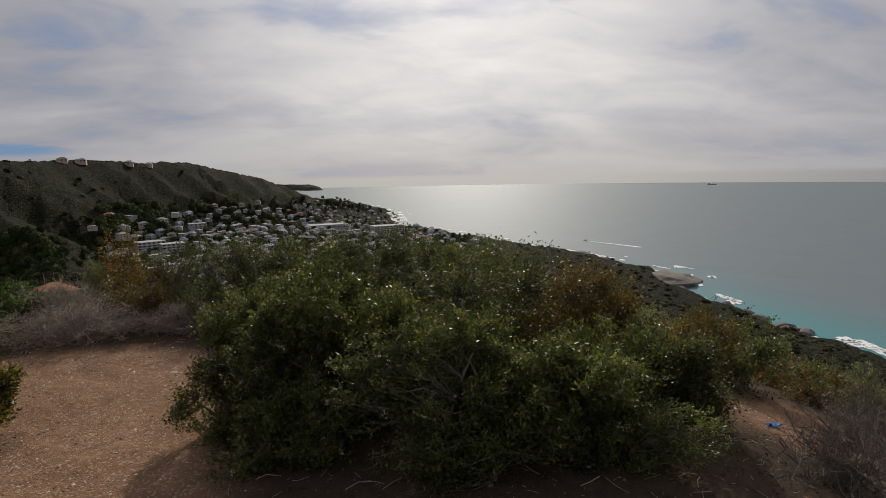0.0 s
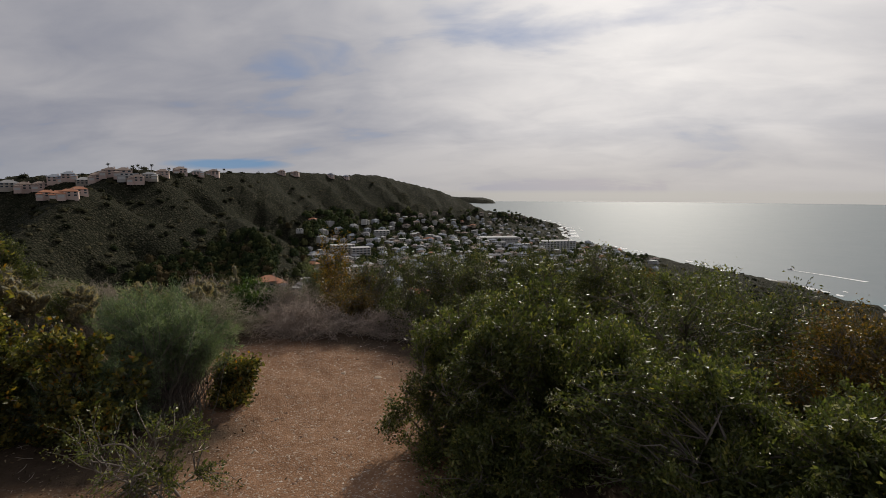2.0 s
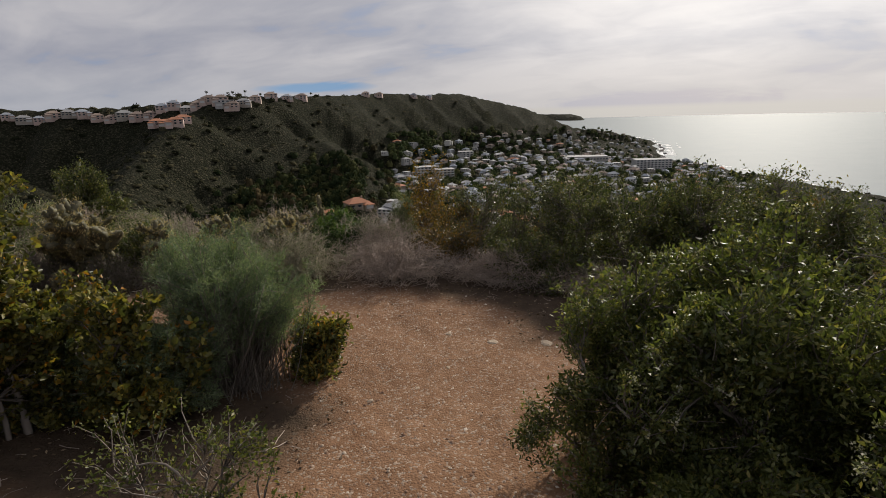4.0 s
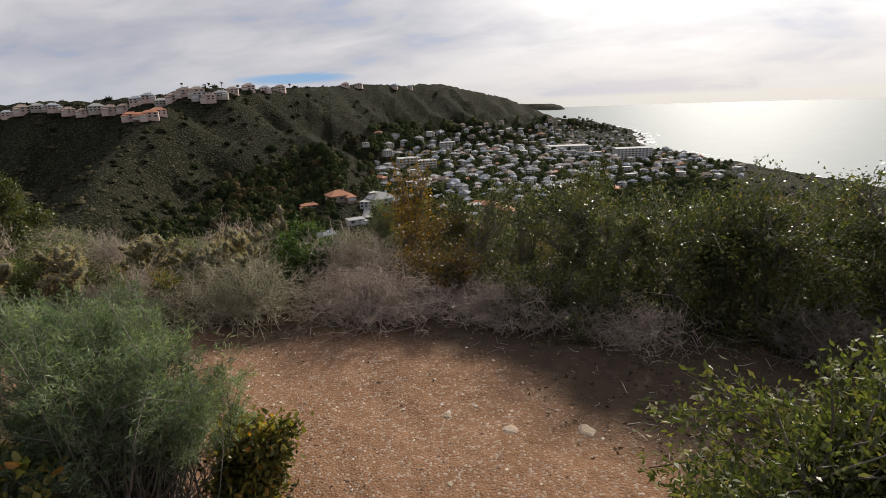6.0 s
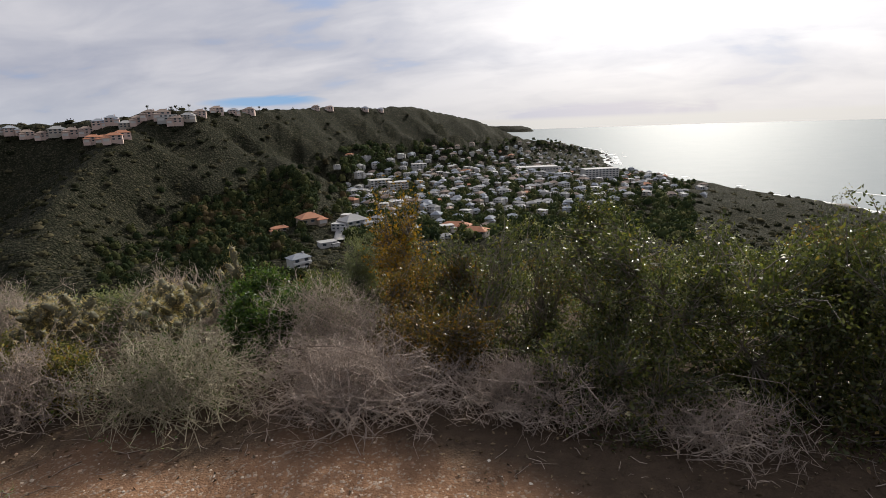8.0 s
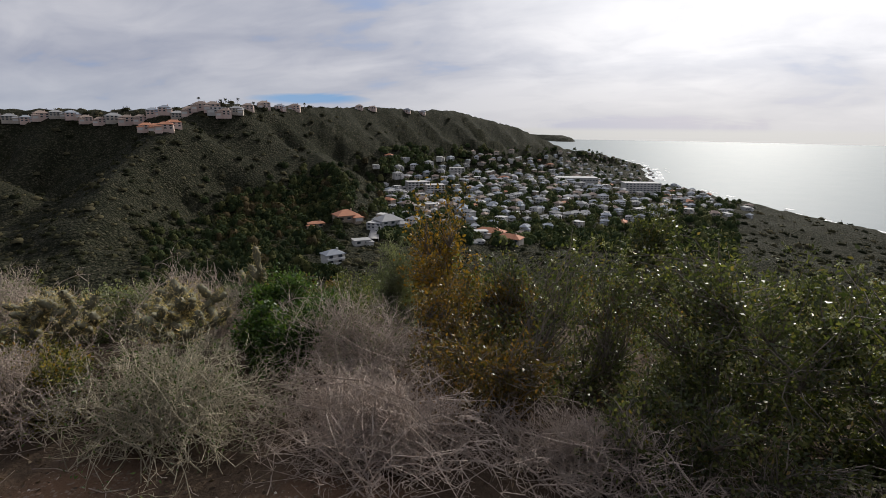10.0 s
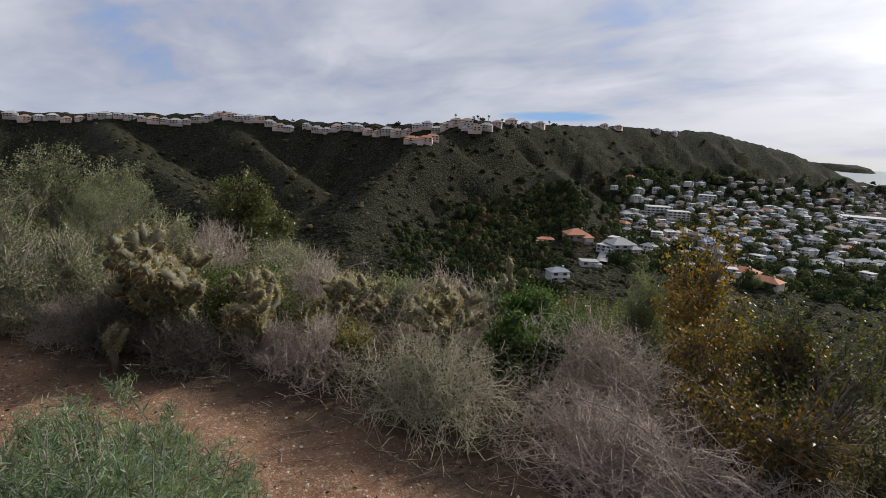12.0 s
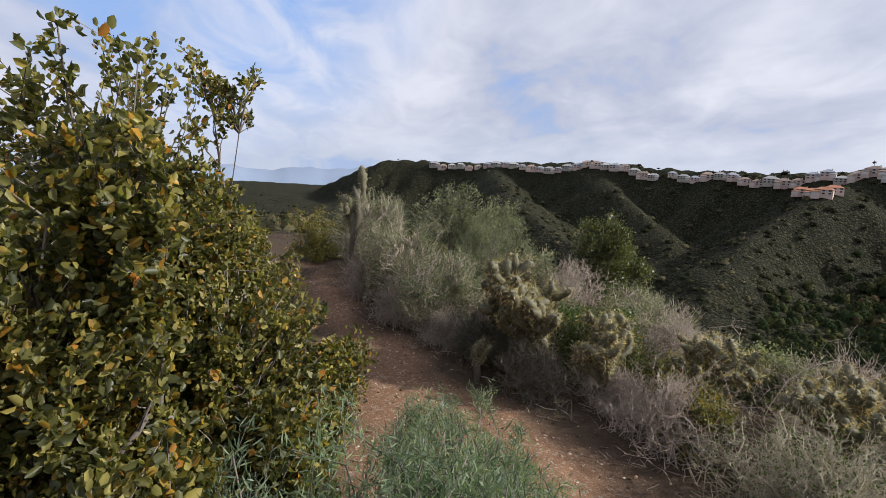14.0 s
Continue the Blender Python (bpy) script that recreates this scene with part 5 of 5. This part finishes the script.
def build_town():
    rng = np.random.default_rng(900)
    ridge = [house(15, 11, 2, STUCCO[2], ROOFS[1], "pink stucco two-storey house on the mesa rim", group="mesa rim houses"),
             house(17, 12, 2, STUCCO[1], ROOFS[0], "cream stucco two-storey house on the mesa rim", group="mesa rim houses"),
             house(14, 11, 2, STUCCO[2], ROOFS[4], "pinkish stucco house with grey roof on the mesa rim", group="mesa rim houses")]
    used = set()
    spots = []
    for az in np.concatenate([np.arange(-86.5, -63.0, 0.95), np.arange(-62.0, -43.0, 1.05), np.arange(-42.0, -36.0, 1.5), [-31.0, -29.6, -26.0, -24.4]]):
        a = radians(az)
        r = np.arange(430, 1150, 4.0)
        x, y = r * math.sin(a), r * math.cos(a)
        d, _, _ = along(x, y, MESA)
        i = int(np.argmin(d))
        j = max(i - (6 if -83 < az < -43 else 5), 0)
        spots.append((float(x[j]), float(y[j])))
    for x, y in spots:
        i = int(rng.integers(0, 3))
        ob = ridge[i] if i not in used else copy_thing(ridge[i], Matrix())
        used.add(i)
        settle(ob, x, y, facing(x, y) + rng.uniform(-14, 14), rng.uniform(0.66, 0.88))
    kinds = [house(13, 10, 2, STUCCO[0], ROOFS[0], "white two-storey hillside house with grey roof"), house(15, 11, 1, STUCCO[1], ROOFS[1], "cream single-storey house with brown roof"),
             house(12, 10, 2, STUCCO[3], ROOFS[4], "grey two-storey house with blue-grey roof"), house(14, 11, 2, STUCCO[0], ROOFS[3], "white flat-roofed hillside house", flat=True),
             house(16, 10, 1, STUCCO[4], ROOFS[2], "tan house with red clay-tile roof"), house(12, 9, 2, STUCCO[1], ROOFS[3], "cream stucco flat-roofed hillside house", flat=True),
             house(14, 10, 2, STUCCO[0], ROOFS[4], "white house with blue-grey hip roof", balcony=True), house(13, 9, 1, STUCCO[3], ROOFS[0], "grey single-storey house with shingle roof")]
    used, placed, tries = set(), [], 0
    while len(placed) < 265 and tries < 6000:
        tries += 1
        az = rng.uniform(-29.5, 9)
        el = -rng.uniform(3.4, 13.0)
        if el < -4.2 - 9.2 * np.interp(az, [-29, -18, 2, 9], [0.85, 0.95, 0.55, 0.5]):
            continue
        if az < -20 and el > -5.0 and rng.uniform() < 0.7:
            continue
        x, y, r = cast(az, el)
        if inland(np.array([x]), np.array([y]))[0] < 26 or r > 1750 or r < 240:
            continue
        gap = 14.5 + 0.004 * r
        if any((x - p) ** 2 + (y - q) ** 2 < gap * gap for p, q in placed):
            continue
        placed.append((x, y))
        i = int(rng.choice(8, p=[0.2, 0.14, 0.15, 0.14, 0.07, 0.08, 0.12, 0.10]))
        ob = kinds[i] if i not in used else copy_thing(kinds[i], Matrix())
        used.add(i)
        settle(ob, x, y, facing(x, y) + rng.choice([0, 70, 35, -40]) + rng.uniform(-15, 15), rng.uniform(0.46, 0.76))
    # smaller cottages packed between them
    small = [cottage(11, 8, STUCCO[0], ROOFS[0], "small white cottage with grey gable roof"), cottage(12, 9, STUCCO[1], ROOFS[1], "small cream cottage with brown roof"),
             cottage(10, 9, STUCCO[3], ROOFS[4], "small grey cottage with blue-grey roof"), cottage(12, 8, STUCCO[4], ROOFS[3], "small tan cottage with pale roof")]
    used, tries, count = set(), 0, 0
    while count < 210 and tries < 5000:
        tries += 1
        az, el = rng.uniform(-27, 5), -rng.uniform(3.0, 11.5)
        if el < -4.0 - 7.5 * np.interp(az, [-27, -18, 2, 9], [0.7, 1.0, 0.6, 0.5]) or (az < -19 and el > -5.5):
            continue
        x, y, r = cast(az, el)
        if inland(np.array([x]), np.array([y]))[0] < 24 or r > 1900 or r < 260 or any((x - p) ** 2 + (y - q) ** 2 < 110 for p, q in placed):
            continue
        placed.append((x, y))
        count += 1
        i = int(rng.integers(0, 4))
        ob = small[i] if i not in used else copy_thing(small[i], Matrix())
        used.add(i)
        settle(ob, x, y, facing(x, y) + rng.choice([0, 80, 35, -40]) + rng.uniform(-15, 15), rng.uniform(0.55, 0.85))
    # houses that stand out
    def single(az, el, ob, turn=0.0, k=1.0):
        x, y, r = cast(az, el)
        settle(ob, x, y, facing(x, y) + turn, k)
        placed.append((x, y))
    single(-32.8, -10.3, house(15, 12, 1, STUCCO[4], ROOFS[2], "house with a bright red clay-tile roof among trees", group="", tall=3.4), 20, 1.0)
    single(-36.0, -11.0, house(12, 6, 1, STUCCO[4], ROOFS[2], "low outbuilding with a red-brown tile roof", group=""), 10, 0.9)
    single(-34.4, -14.9, house(11, 8, 2, STUCCO[0], ROOFS[4], "white house with stacked balconies on the canyon edge", group="", balcony=True), 25, 0.9)
    single(-31.2, -13.0, house(11, 8, 1, STUCCO[0], ROOFS[0], "small white house with a flat grey roof", flat=True, group=""), 15, 0.9)
    single(-28.2, -11.3, house(16, 13, 2, STUCCO[3], ROOFS[0], "large grey house with dark hip roof by the road", group=""), 30, 1.0)
    single(-16.8, -12.0, house(22, 10, 1, STUCCO[2], ROOFS[2], "long house with orange tile roof", group=""), -20, 0.95)
    single(-14.6, -12.6, house(18, 10, 1, STUCCO[1], ROOFS[2], "house with a brown tile roof", group=""), -20, 0.95)
    single(-24.9, -7.0, house(26, 16, 3, STUCCO[0], ROOFS[3], "terraced white apartment block on the hillside", name="apartment_block", group="apartment blocks", flat=True, balcony=True), 12, 0.95)
    single(-23.0, -7.3, house(22, 14, 3, STUCCO[1], ROOFS[3], "terraced cream apartment block on the hillside", name="apartment_block", group="apartment blocks", flat=True, balcony=True), 12, 0.9)
    single(-20.6, -5.4, house(20, 14, 3, STUCCO[0], ROOFS[0], "white apartment block below the ridge", name="apartment_block", group="apartment blocks", flat=True), 8, 1.0)
    single(-1.3, -6.8, house(46, 20, 5, STUCCO[0], ROOFS[3], "tall white terraced beach hotel with balconies", name="hotel", group="", flat=True, balcony=True), 20, 1.0)
    single(-7.8, -5.8, house(60, 24, 1, STUCCO[0], ROOFS[3], "long low white-roofed building", name="shop_building", group="", flat=True, tall=5), 10, 1.0)
    for az, el in ((-51.2, -0.9), (-50.4, -0.95), (-49.6, -0.85), (-48.9, -0.6)):
        single(az, el, house(16, 10, 2, STUCCO[2], ROOFS[2], "pink villa with tile roof on the canyon spur", name="villa", group="spur villas"), rng.uniform(-10, 10), 0.75)
    single(-44.9, 0.75, house(18, 10, 2, STUCCO[0], ROOFS[3], "white flat-roofed house below the mesa rim", flat=True, group=""), 0, 0.85)
    return placed


HOUSES = build_town()


# ---- trees of the town and the canyon ----
def far_trees():
    rng = np.random.default_rng(950)
    pl, sz = [], []
    for _ in range(2300):
        az, el = rng.uniform(-29, 8), -rng.uniform(2.6, 13)
        x, y, r = cast(az, el)
        if r < 200 or r > 1800 or inland(np.array([x]), np.array([y]))[0] < 22:
            continue
        if any((x - p) ** 2 + (y - q) ** 2 < 40 for p, q in HOUSES):
            continue
        pl.append((x, y, height(x, y) + 0.8))
        sz.append(rng.uniform(2.4, 6.0))
    me = clump_mesh("town_trees", np.array(pl), np.array(sz), 40, TOWN_TREE, 951, 0.8, 0.30)
    tagged(new("town_trees", me), "dark garden trees between the hillside houses", "trees", kind="stuff")
    pl, sz = [], []
    for _ in range(460):
        az = rng.normal(-37.5, 4.6)
        el = rng.normal(-8.2, 1.9) + 0.25 * (az + 37)
        if not -47 < az < -27 or not -15 < el < -4.5:
            continue
        x, y, r = cast(az, el)
        if any((x - p) ** 2 + (y - q) ** 2 < 90 for p, q in HOUSES):
            continue
        pl.append((x, y, height(x, y) + 1.0))
        sz.append(rng.uniform(2.6, 5.5))
    for _ in range(520):
        az, el = rng.uniform(-53, -33.5), rng.uniform(-17, -8.8)
        x, y, r = cast(az, el)
        if any((x - p) ** 2 + (y - q) ** 2 < 120 for p, q in HOUSES) or el > -9 + 0.35 * (az + 40) + 4 * rng.uniform():
            continue
        pl.append((x, y, height(x, y) + 0.3))
        sz.append(rng.uniform(1.8, 4.0))
    k = len(pl) // 12
    me = clump_mesh("canyon_trees", np.array(pl[k:]), np.array(sz[k:]), 60, FAR_TREE, 952, 0.85, 0.26)
    tagged(new("canyon_trees", me), "dark rounded trees filling the canyon side", "trees", kind="stuff")
    me = clump_mesh("brown_trees", np.array(pl[:k]), np.array(sz[:k]), 60, FAR_BROWN, 953, 0.9, 0.24)
    tagged(new("brown_trees", me), "brownish half-bare trees on the canyon side", "trees", kind="stuff")


far_trees()


def palm_tree(x, y, h, seed):
    rng = np.random.default_rng(seed)
    root = thing("palm_tree", x, y, height(x, y) - 0.2, "tall slim palm tree on the ridge", "tree", "ridge palms")
    line = bent(rng, np.zeros((1, 3)), np.array([[rng.uniform(-0.6, 0.6), rng.uniform(-0.6, 0.6), h]]), 7, 0, 0.02)
    v, f = tubes(line, np.linspace(0.28, 0.18, 7)[None], 6)
    part("trunk", raw_mesh("trunk", v, f, BARK), root)
    n = 60
    d = unit(rng.normal(size=(n, 3)) * np.array([1, 1, 0.6]))
    v, f = blades(rng, np.repeat(line[0, -1:], n, 0), d, rng.uniform(1.4, 2.4, n), np.full(n, 0.35))
    part("fronds_crown", raw_mesh("fronds_crown", v, f, FAR_TREE), root)
    return root


def ridge_palms():
    for i, (az, el) in enumerate(((-44.6, 1.5), (-44.1, 1.5), (-43.0, 1.5), (-41.5, 1.4), (-36.6, 1.2), (-46.5, 1.5), (-70.5, 1.0))):
        x, y, r = cast(az, el)
        palm_tree(x, y, 5 + i % 3, 970 + i)


ridge_palms()


def side_road():
    """The pale road that climbs past the red-roofed house."""
    ends = [cast(-29.9, -12.6), cast(-29.6, -11.6), cast(-29.8, -10.9), cast(-29.2, -10.2), cast(-28.0, -9.7)]
    v, f = [], []
    for i, (x, y, r) in enumerate(ends):
        q = ends[min(i + 1, len(ends) - 1)]
        p = ends[max(i - 1, 0)]
        dx, dy = q[0] - p[0], q[1] - p[1]
        ln = math.hypot(dx, dy)
        nx, ny = -dy / ln * 3.2, dx / ln * 3.2
        z = height(x, y) + 1.2
        v += [(x + nx, y + ny, z), (x - nx, y - ny, z), (x - nx, y - ny, z - 2.5), (x + nx, y + ny, z - 2.5)]
    for i in range(len(ends) - 1):
        a, b = 4 * i, 4 * i + 4
        for k in range(4):
            f.append((a + k, a + (k + 1) % 4, b + (k + 1) % 4, b + k))
    tagged(new("road", raw_mesh("road", v, f, CONCRETE)), "pale concrete lane climbing between houses", "road", kind="structure")


side_road()


# ---- shore ----
FOAM = plain_material("sea_foam", (0.82, 0.83, 0.82), 0.08, 0.4, 0.8)
ROCK = plain_material("shore_rock", (0.19, 0.165, 0.14), 0.35, 0.25, 0.95, 1.5, 0.8)
BEACH = plain_material("beach_sand", (0.44, 0.36, 0.27), 0.15, 0.1, 0.95)


def surf():
    rng = np.random.default_rng(980)
    v, f = [], []
    line = COAST[3:14]
    for (x0, y0, _), (x1, y1, _) in zip(line, line[1:]):
        span = math.hypot(x1 - x0, y1 - y0)
        tx, ty = (x1 - x0) / span, (y1 - y0) / span
        nx, ny = -ty, tx
        if (nx * 1.0) < 0:
            nx, ny = -nx, -ny
        for s0 in np.arange(0, span, 5.0):
            for off in np.arange(-6, 62, 4.0):
                px, py = x0 + tx * s0 + nx * off, y0 + ty * s0 + ny * off
                wob = float(fractal(np.array([px / 34]), np.array([py / 34]), 983, 3)[0])
                band = math.sin((off + 14 * wob) * 0.21)
                if wob * 0.8 + band * 0.55 - off * 0.016 + 0.10 > 0.18:
                    i = len(v)
                    j = rng.uniform(-1.4, 1.4, 8)
                    z = SEA + 0.35
                    v += [(px + j[0], py + j[1], z), (px + tx * 5.5 + j[2], py + ty * 5.5 + j[3], z), (px + tx * 5.5 + nx * 4.2 + j[4], py + ty * 5.5 + ny * 4.2 + j[5], z), (px + nx * 4.2 + j[6], py + ny * 4.2 + j[7], z)]
                    f.append((i, i + 1, i + 2, i + 3))
    tagged(new("surf", raw_mesh("surf", v, f, FOAM)), "white breaking surf along the rocky shore", "surf", kind="stuff")


surf()


def rock(x, y, z, size, seed, label, name="shore_rock", group="shore rocks", mat=None, squash=0.6, detail=2):
    rng = np.random.default_rng(seed)
    bm = bmesh.new()
    bmesh.ops.create_icosphere(bm, subdivisions=detail, radius=1)
    off = rng.uniform(0, 50, 3)
    for vt in bm.verts:
        p = vt.co.copy()
        k = 1 + 0.38 * noise.noise(p * 1.3 + Vector(off)) + 0.16 * noise.noise(p * 3.7 + Vector(off))
        vt.co = Vector((p.x * k * size, p.y * k * size * 0.8, p.z * k * size * squash))
    me = bpy.data.meshes.new(name)
    bm.to_mesh(me)
    bm.free()
    me.materials.append(mat or ROCK)
    ob = new(name, me)
    ob.location, ob.rotation_euler = (x, y, z), (0, 0, rng.uniform(0, 6))
    return tagged(ob, label, "rock", group)


def shore_rocks():
    rng = np.random.default_rng(990)
    for i in range(46):
        k = rng.integers(4, 12)
        t = rng.uniform()
        x = COAST[k][0] * (1 - t) + COAST[k + 1][0] * t + rng.uniform(-4, 16)
        y = COAST[k][1] * (1 - t) + COAST[k + 1][1] * t
        rock(x, y, SEA + 0.3, rng.uniform(3, 9), 991 + i, "dark wave-washed rock at the shore")
    rock(306, 560, SEA + 2, 34, 1050, "broad flat rocky point jutting into the surf", squash=0.25, detail=3)
    rock(262, 745, SEA + 2, 24, 1051, "low rocky point in the surf", squash=0.3, detail=3)


shore_rocks()


def boats():
    hull = thing("motor_boat", 0, 0, 0, "small white motor boat trailing a wake", "boat")
    part("hull", bm_mesh("hull", lambda bm: (add_box(bm, -1.4, 1.4, -4, 3, -0.3, 1.0), add_box(bm, -0.8, 0.8, 3, 5, 0.1, 0.95)), TRIM), hull)
    part("cabin", box_mesh("cabin", (-0.9, 0.9, -1, 1.6, 1.0, 2.3), WINDOW), hull)
    d = 127 / math.tan(radians(7.4))
    a = radians(20.2)
    x, y = d * math.sin(a), d * math.cos(a)
    hull.matrix_basis = pose(x, y, SEA + 0.2, 0, 0, 60)
    v = [(x, y, SEA + 0.3), (x + 34, y - 46, SEA + 0.3), (x + 62, y - 92, SEA + 0.3), (x + 56, y - 96, SEA + 0.3), (x + 30, y - 50, SEA + 0.3), (x - 2, y - 2, SEA + 0.3)]
    tagged(new("wake", raw_mesh("wake", v, [(0, 1, 4, 5), (1, 2, 3, 4)], FOAM)), "thin white wake behind the motor boat", "wake", kind="structure")
    ship = thing("cargo_ship", 0, 0, 0, "dark cargo ship far out on the hazy sea", "ship")
    part("hull", box_mesh("hull", (-30, 30, -5, 5, -1, 6), STUCCO[3]), ship)
    part("bridge", box_mesh("bridge", (-26, -16, -4, 4, 6, 15), STUCCO[3]), ship)
    a = radians(32)
    ship.matrix_basis = pose(4300 * math.sin(a), 4300 * math.cos(a), SEA, 0, 0, -20)


boats()


# ---- stones, gravel and litter on the trail ----
STONE = plain_material("pale_trail_stone", (0.36, 0.28, 0.20), 0.25, 8.0, 0.9, 60.0, 0.5)


def trail_stones():
    for i, (x, y, s) in enumerate(((-1.81, 4.01, 0.055), (-1.48, 4.11, 0.062), (-2.12, 4.02, 0.035), (-2.2, 3.13, 0.024), (-2.02, 3.33, 0.022), (-2.75, 3.95, 0.02), (-1.95, 3.6, 0.02), (-1.0, 4.55, 0.05), (-0.6, 4.75, 0.045), (-7.9, 2.55, 0.11))):
        rock(x, y, height(x, y) - s * 0.03, s * 0.75, 1100 + i, "pale flat stone lying on the trail", "trail_stone", "trail stones", STONE, 0.26)


trail_stones()


def scattered(n, seed, on_trail):
    rng = np.random.default_rng(seed)
    x, y = rng.uniform(-9, 2.6, n * 4), rng.uniform(-0.5, 6.0, n * 4)
    t = trail_cover(x, y)
    keep = (rng.uniform(size=len(x)) < (t if on_trail else (1 - t) * 0.9 + 0.02))
    x, y = x[keep][:n], y[keep][:n]
    return rng, np.stack([x, y, land(x, y)], -1)


def gravel():
    rng, p = scattered(20000, 1200, True)
    n = len(p)
    r = 0.0024 + 0.0095 * rng.uniform(0, 1, n) ** 4
    oct_ = np.array([[1, 0, 0], [0, 1, 0], [-1, 0, 0], [0, -1, 0], [0, 0, 0.7]])
    v = p[:, None] + (oct_[None] * rng.uniform(0.6, 1.3, (n, 5, 1))) * r[:, None, None]
    f = (np.arange(n)[:, None, None] * 5 + np.array([[0, 1, 4], [1, 2, 4], [2, 3, 4], [3, 0, 4]])[None]).reshape(-1, 3)
    m, nn = material("gravel_grains")
    isl = nn.add("ShaderNodeNewGeometry").outputs["Random Per Island"]
    finish(nn, nn.ramp(isl, [(0.0, (0.16, 0.085, 0.05)), (0.5, (0.32, 0.20, 0.13)), (0.85, (0.44, 0.34, 0.25)), (1.0, (0.58, 0.52, 0.44))]), 0.9)
    tagged(new("gravel", raw_mesh("gravel", v.reshape(-1, 3), f, m)), "loose reddish gravel grains on the trail", "gravel", kind="stuff")


gravel()


def litter():
    rng, p = scattered(5000, 1300, False)
    n = len(p)
    d = unit(rng.normal(size=(n, 3)) * np.array([1, 1, 0.12]))
    ln = 0.015 + 0.13 * rng.uniform(0, 1, (n, 1)) ** 3
    a = p + np.array([0, 0, 0.006])
    lines = bent(rng, a, a + d * ln, 3, 0, 0.08)
    lines[..., 2] = np.maximum(lines[..., 2], land(lines[..., 0], lines[..., 1]) + 0.002)
    v, f = tubes(lines, (0.0006 + 0.016 * ln * rng.uniform(0.5, 1.2, (n, 1))) * np.ones((1, 3)), 3)
    tagged(new("dead_sticks", raw_mesh("dead_sticks", v, f, BARK_PALE)), "dead twigs and sticks littering the ground", "twigs", kind="stuff")
    rng, p = scattered(26000, 1301, False)
    n = len(p)
    ln = rng.uniform(0.012, 0.03, n)
    v, f = blades(rng, p + np.array([0, 0, 0.004]), rng.normal(size=(n, 3)) * np.array([1, 1, 0.2]), ln, ln * 0.45, 0.2)
    m = leaf_material("dead_leaf", [(0.0, (0.05, 0.034, 0.022)), (0.6, (0.13, 0.09, 0.06)), (1.0, (0.26, 0.20, 0.14))], 0.8, 0.1)
    tagged(new("leaf_litter", raw_mesh("leaf_litter", v, f, m)), "brown dead leaves under the shrubs", "leaf litter", kind="stuff")


litter()


def plastic_scrap(x, y):
    """A crumpled scrap of blue plastic."""
    rng = np.random.default_rng(1400)
    gx, gy = np.meshgrid(np.linspace(-0.05, 0.05, 7), np.linspace(-0.02, 0.02, 5))
    z = 0.012 + 0.010 * rng.normal(size=gx.shape)
    top = np.stack([gx, gy, np.maximum(z, 0.002) + 0.004], -1).reshape(-1, 3)
    q = np.array([(r * 7 + c, r * 7 + c + 1, (r + 1) * 7 + c + 1, (r + 1) * 7 + c) for r in range(4) for c in range(6)])
    low = top - np.array([0, 0, 0.003])
    me = raw_mesh("plastic_scrap", np.vstack([top, low]), np.vstack([q, q[:, ::-1] + len(top)]), plain_material("blue_plastic", (0.08, 0.26, 0.60), 0.15, 20.0, 0.35))
    ob = new("plastic_scrap", me)
    ob.location = (x, y, height(x, y))
    return tagged(ob, "crumpled scrap of bright blue plastic on the soil", "litter")


plastic_scrap(2.42, 2.98)
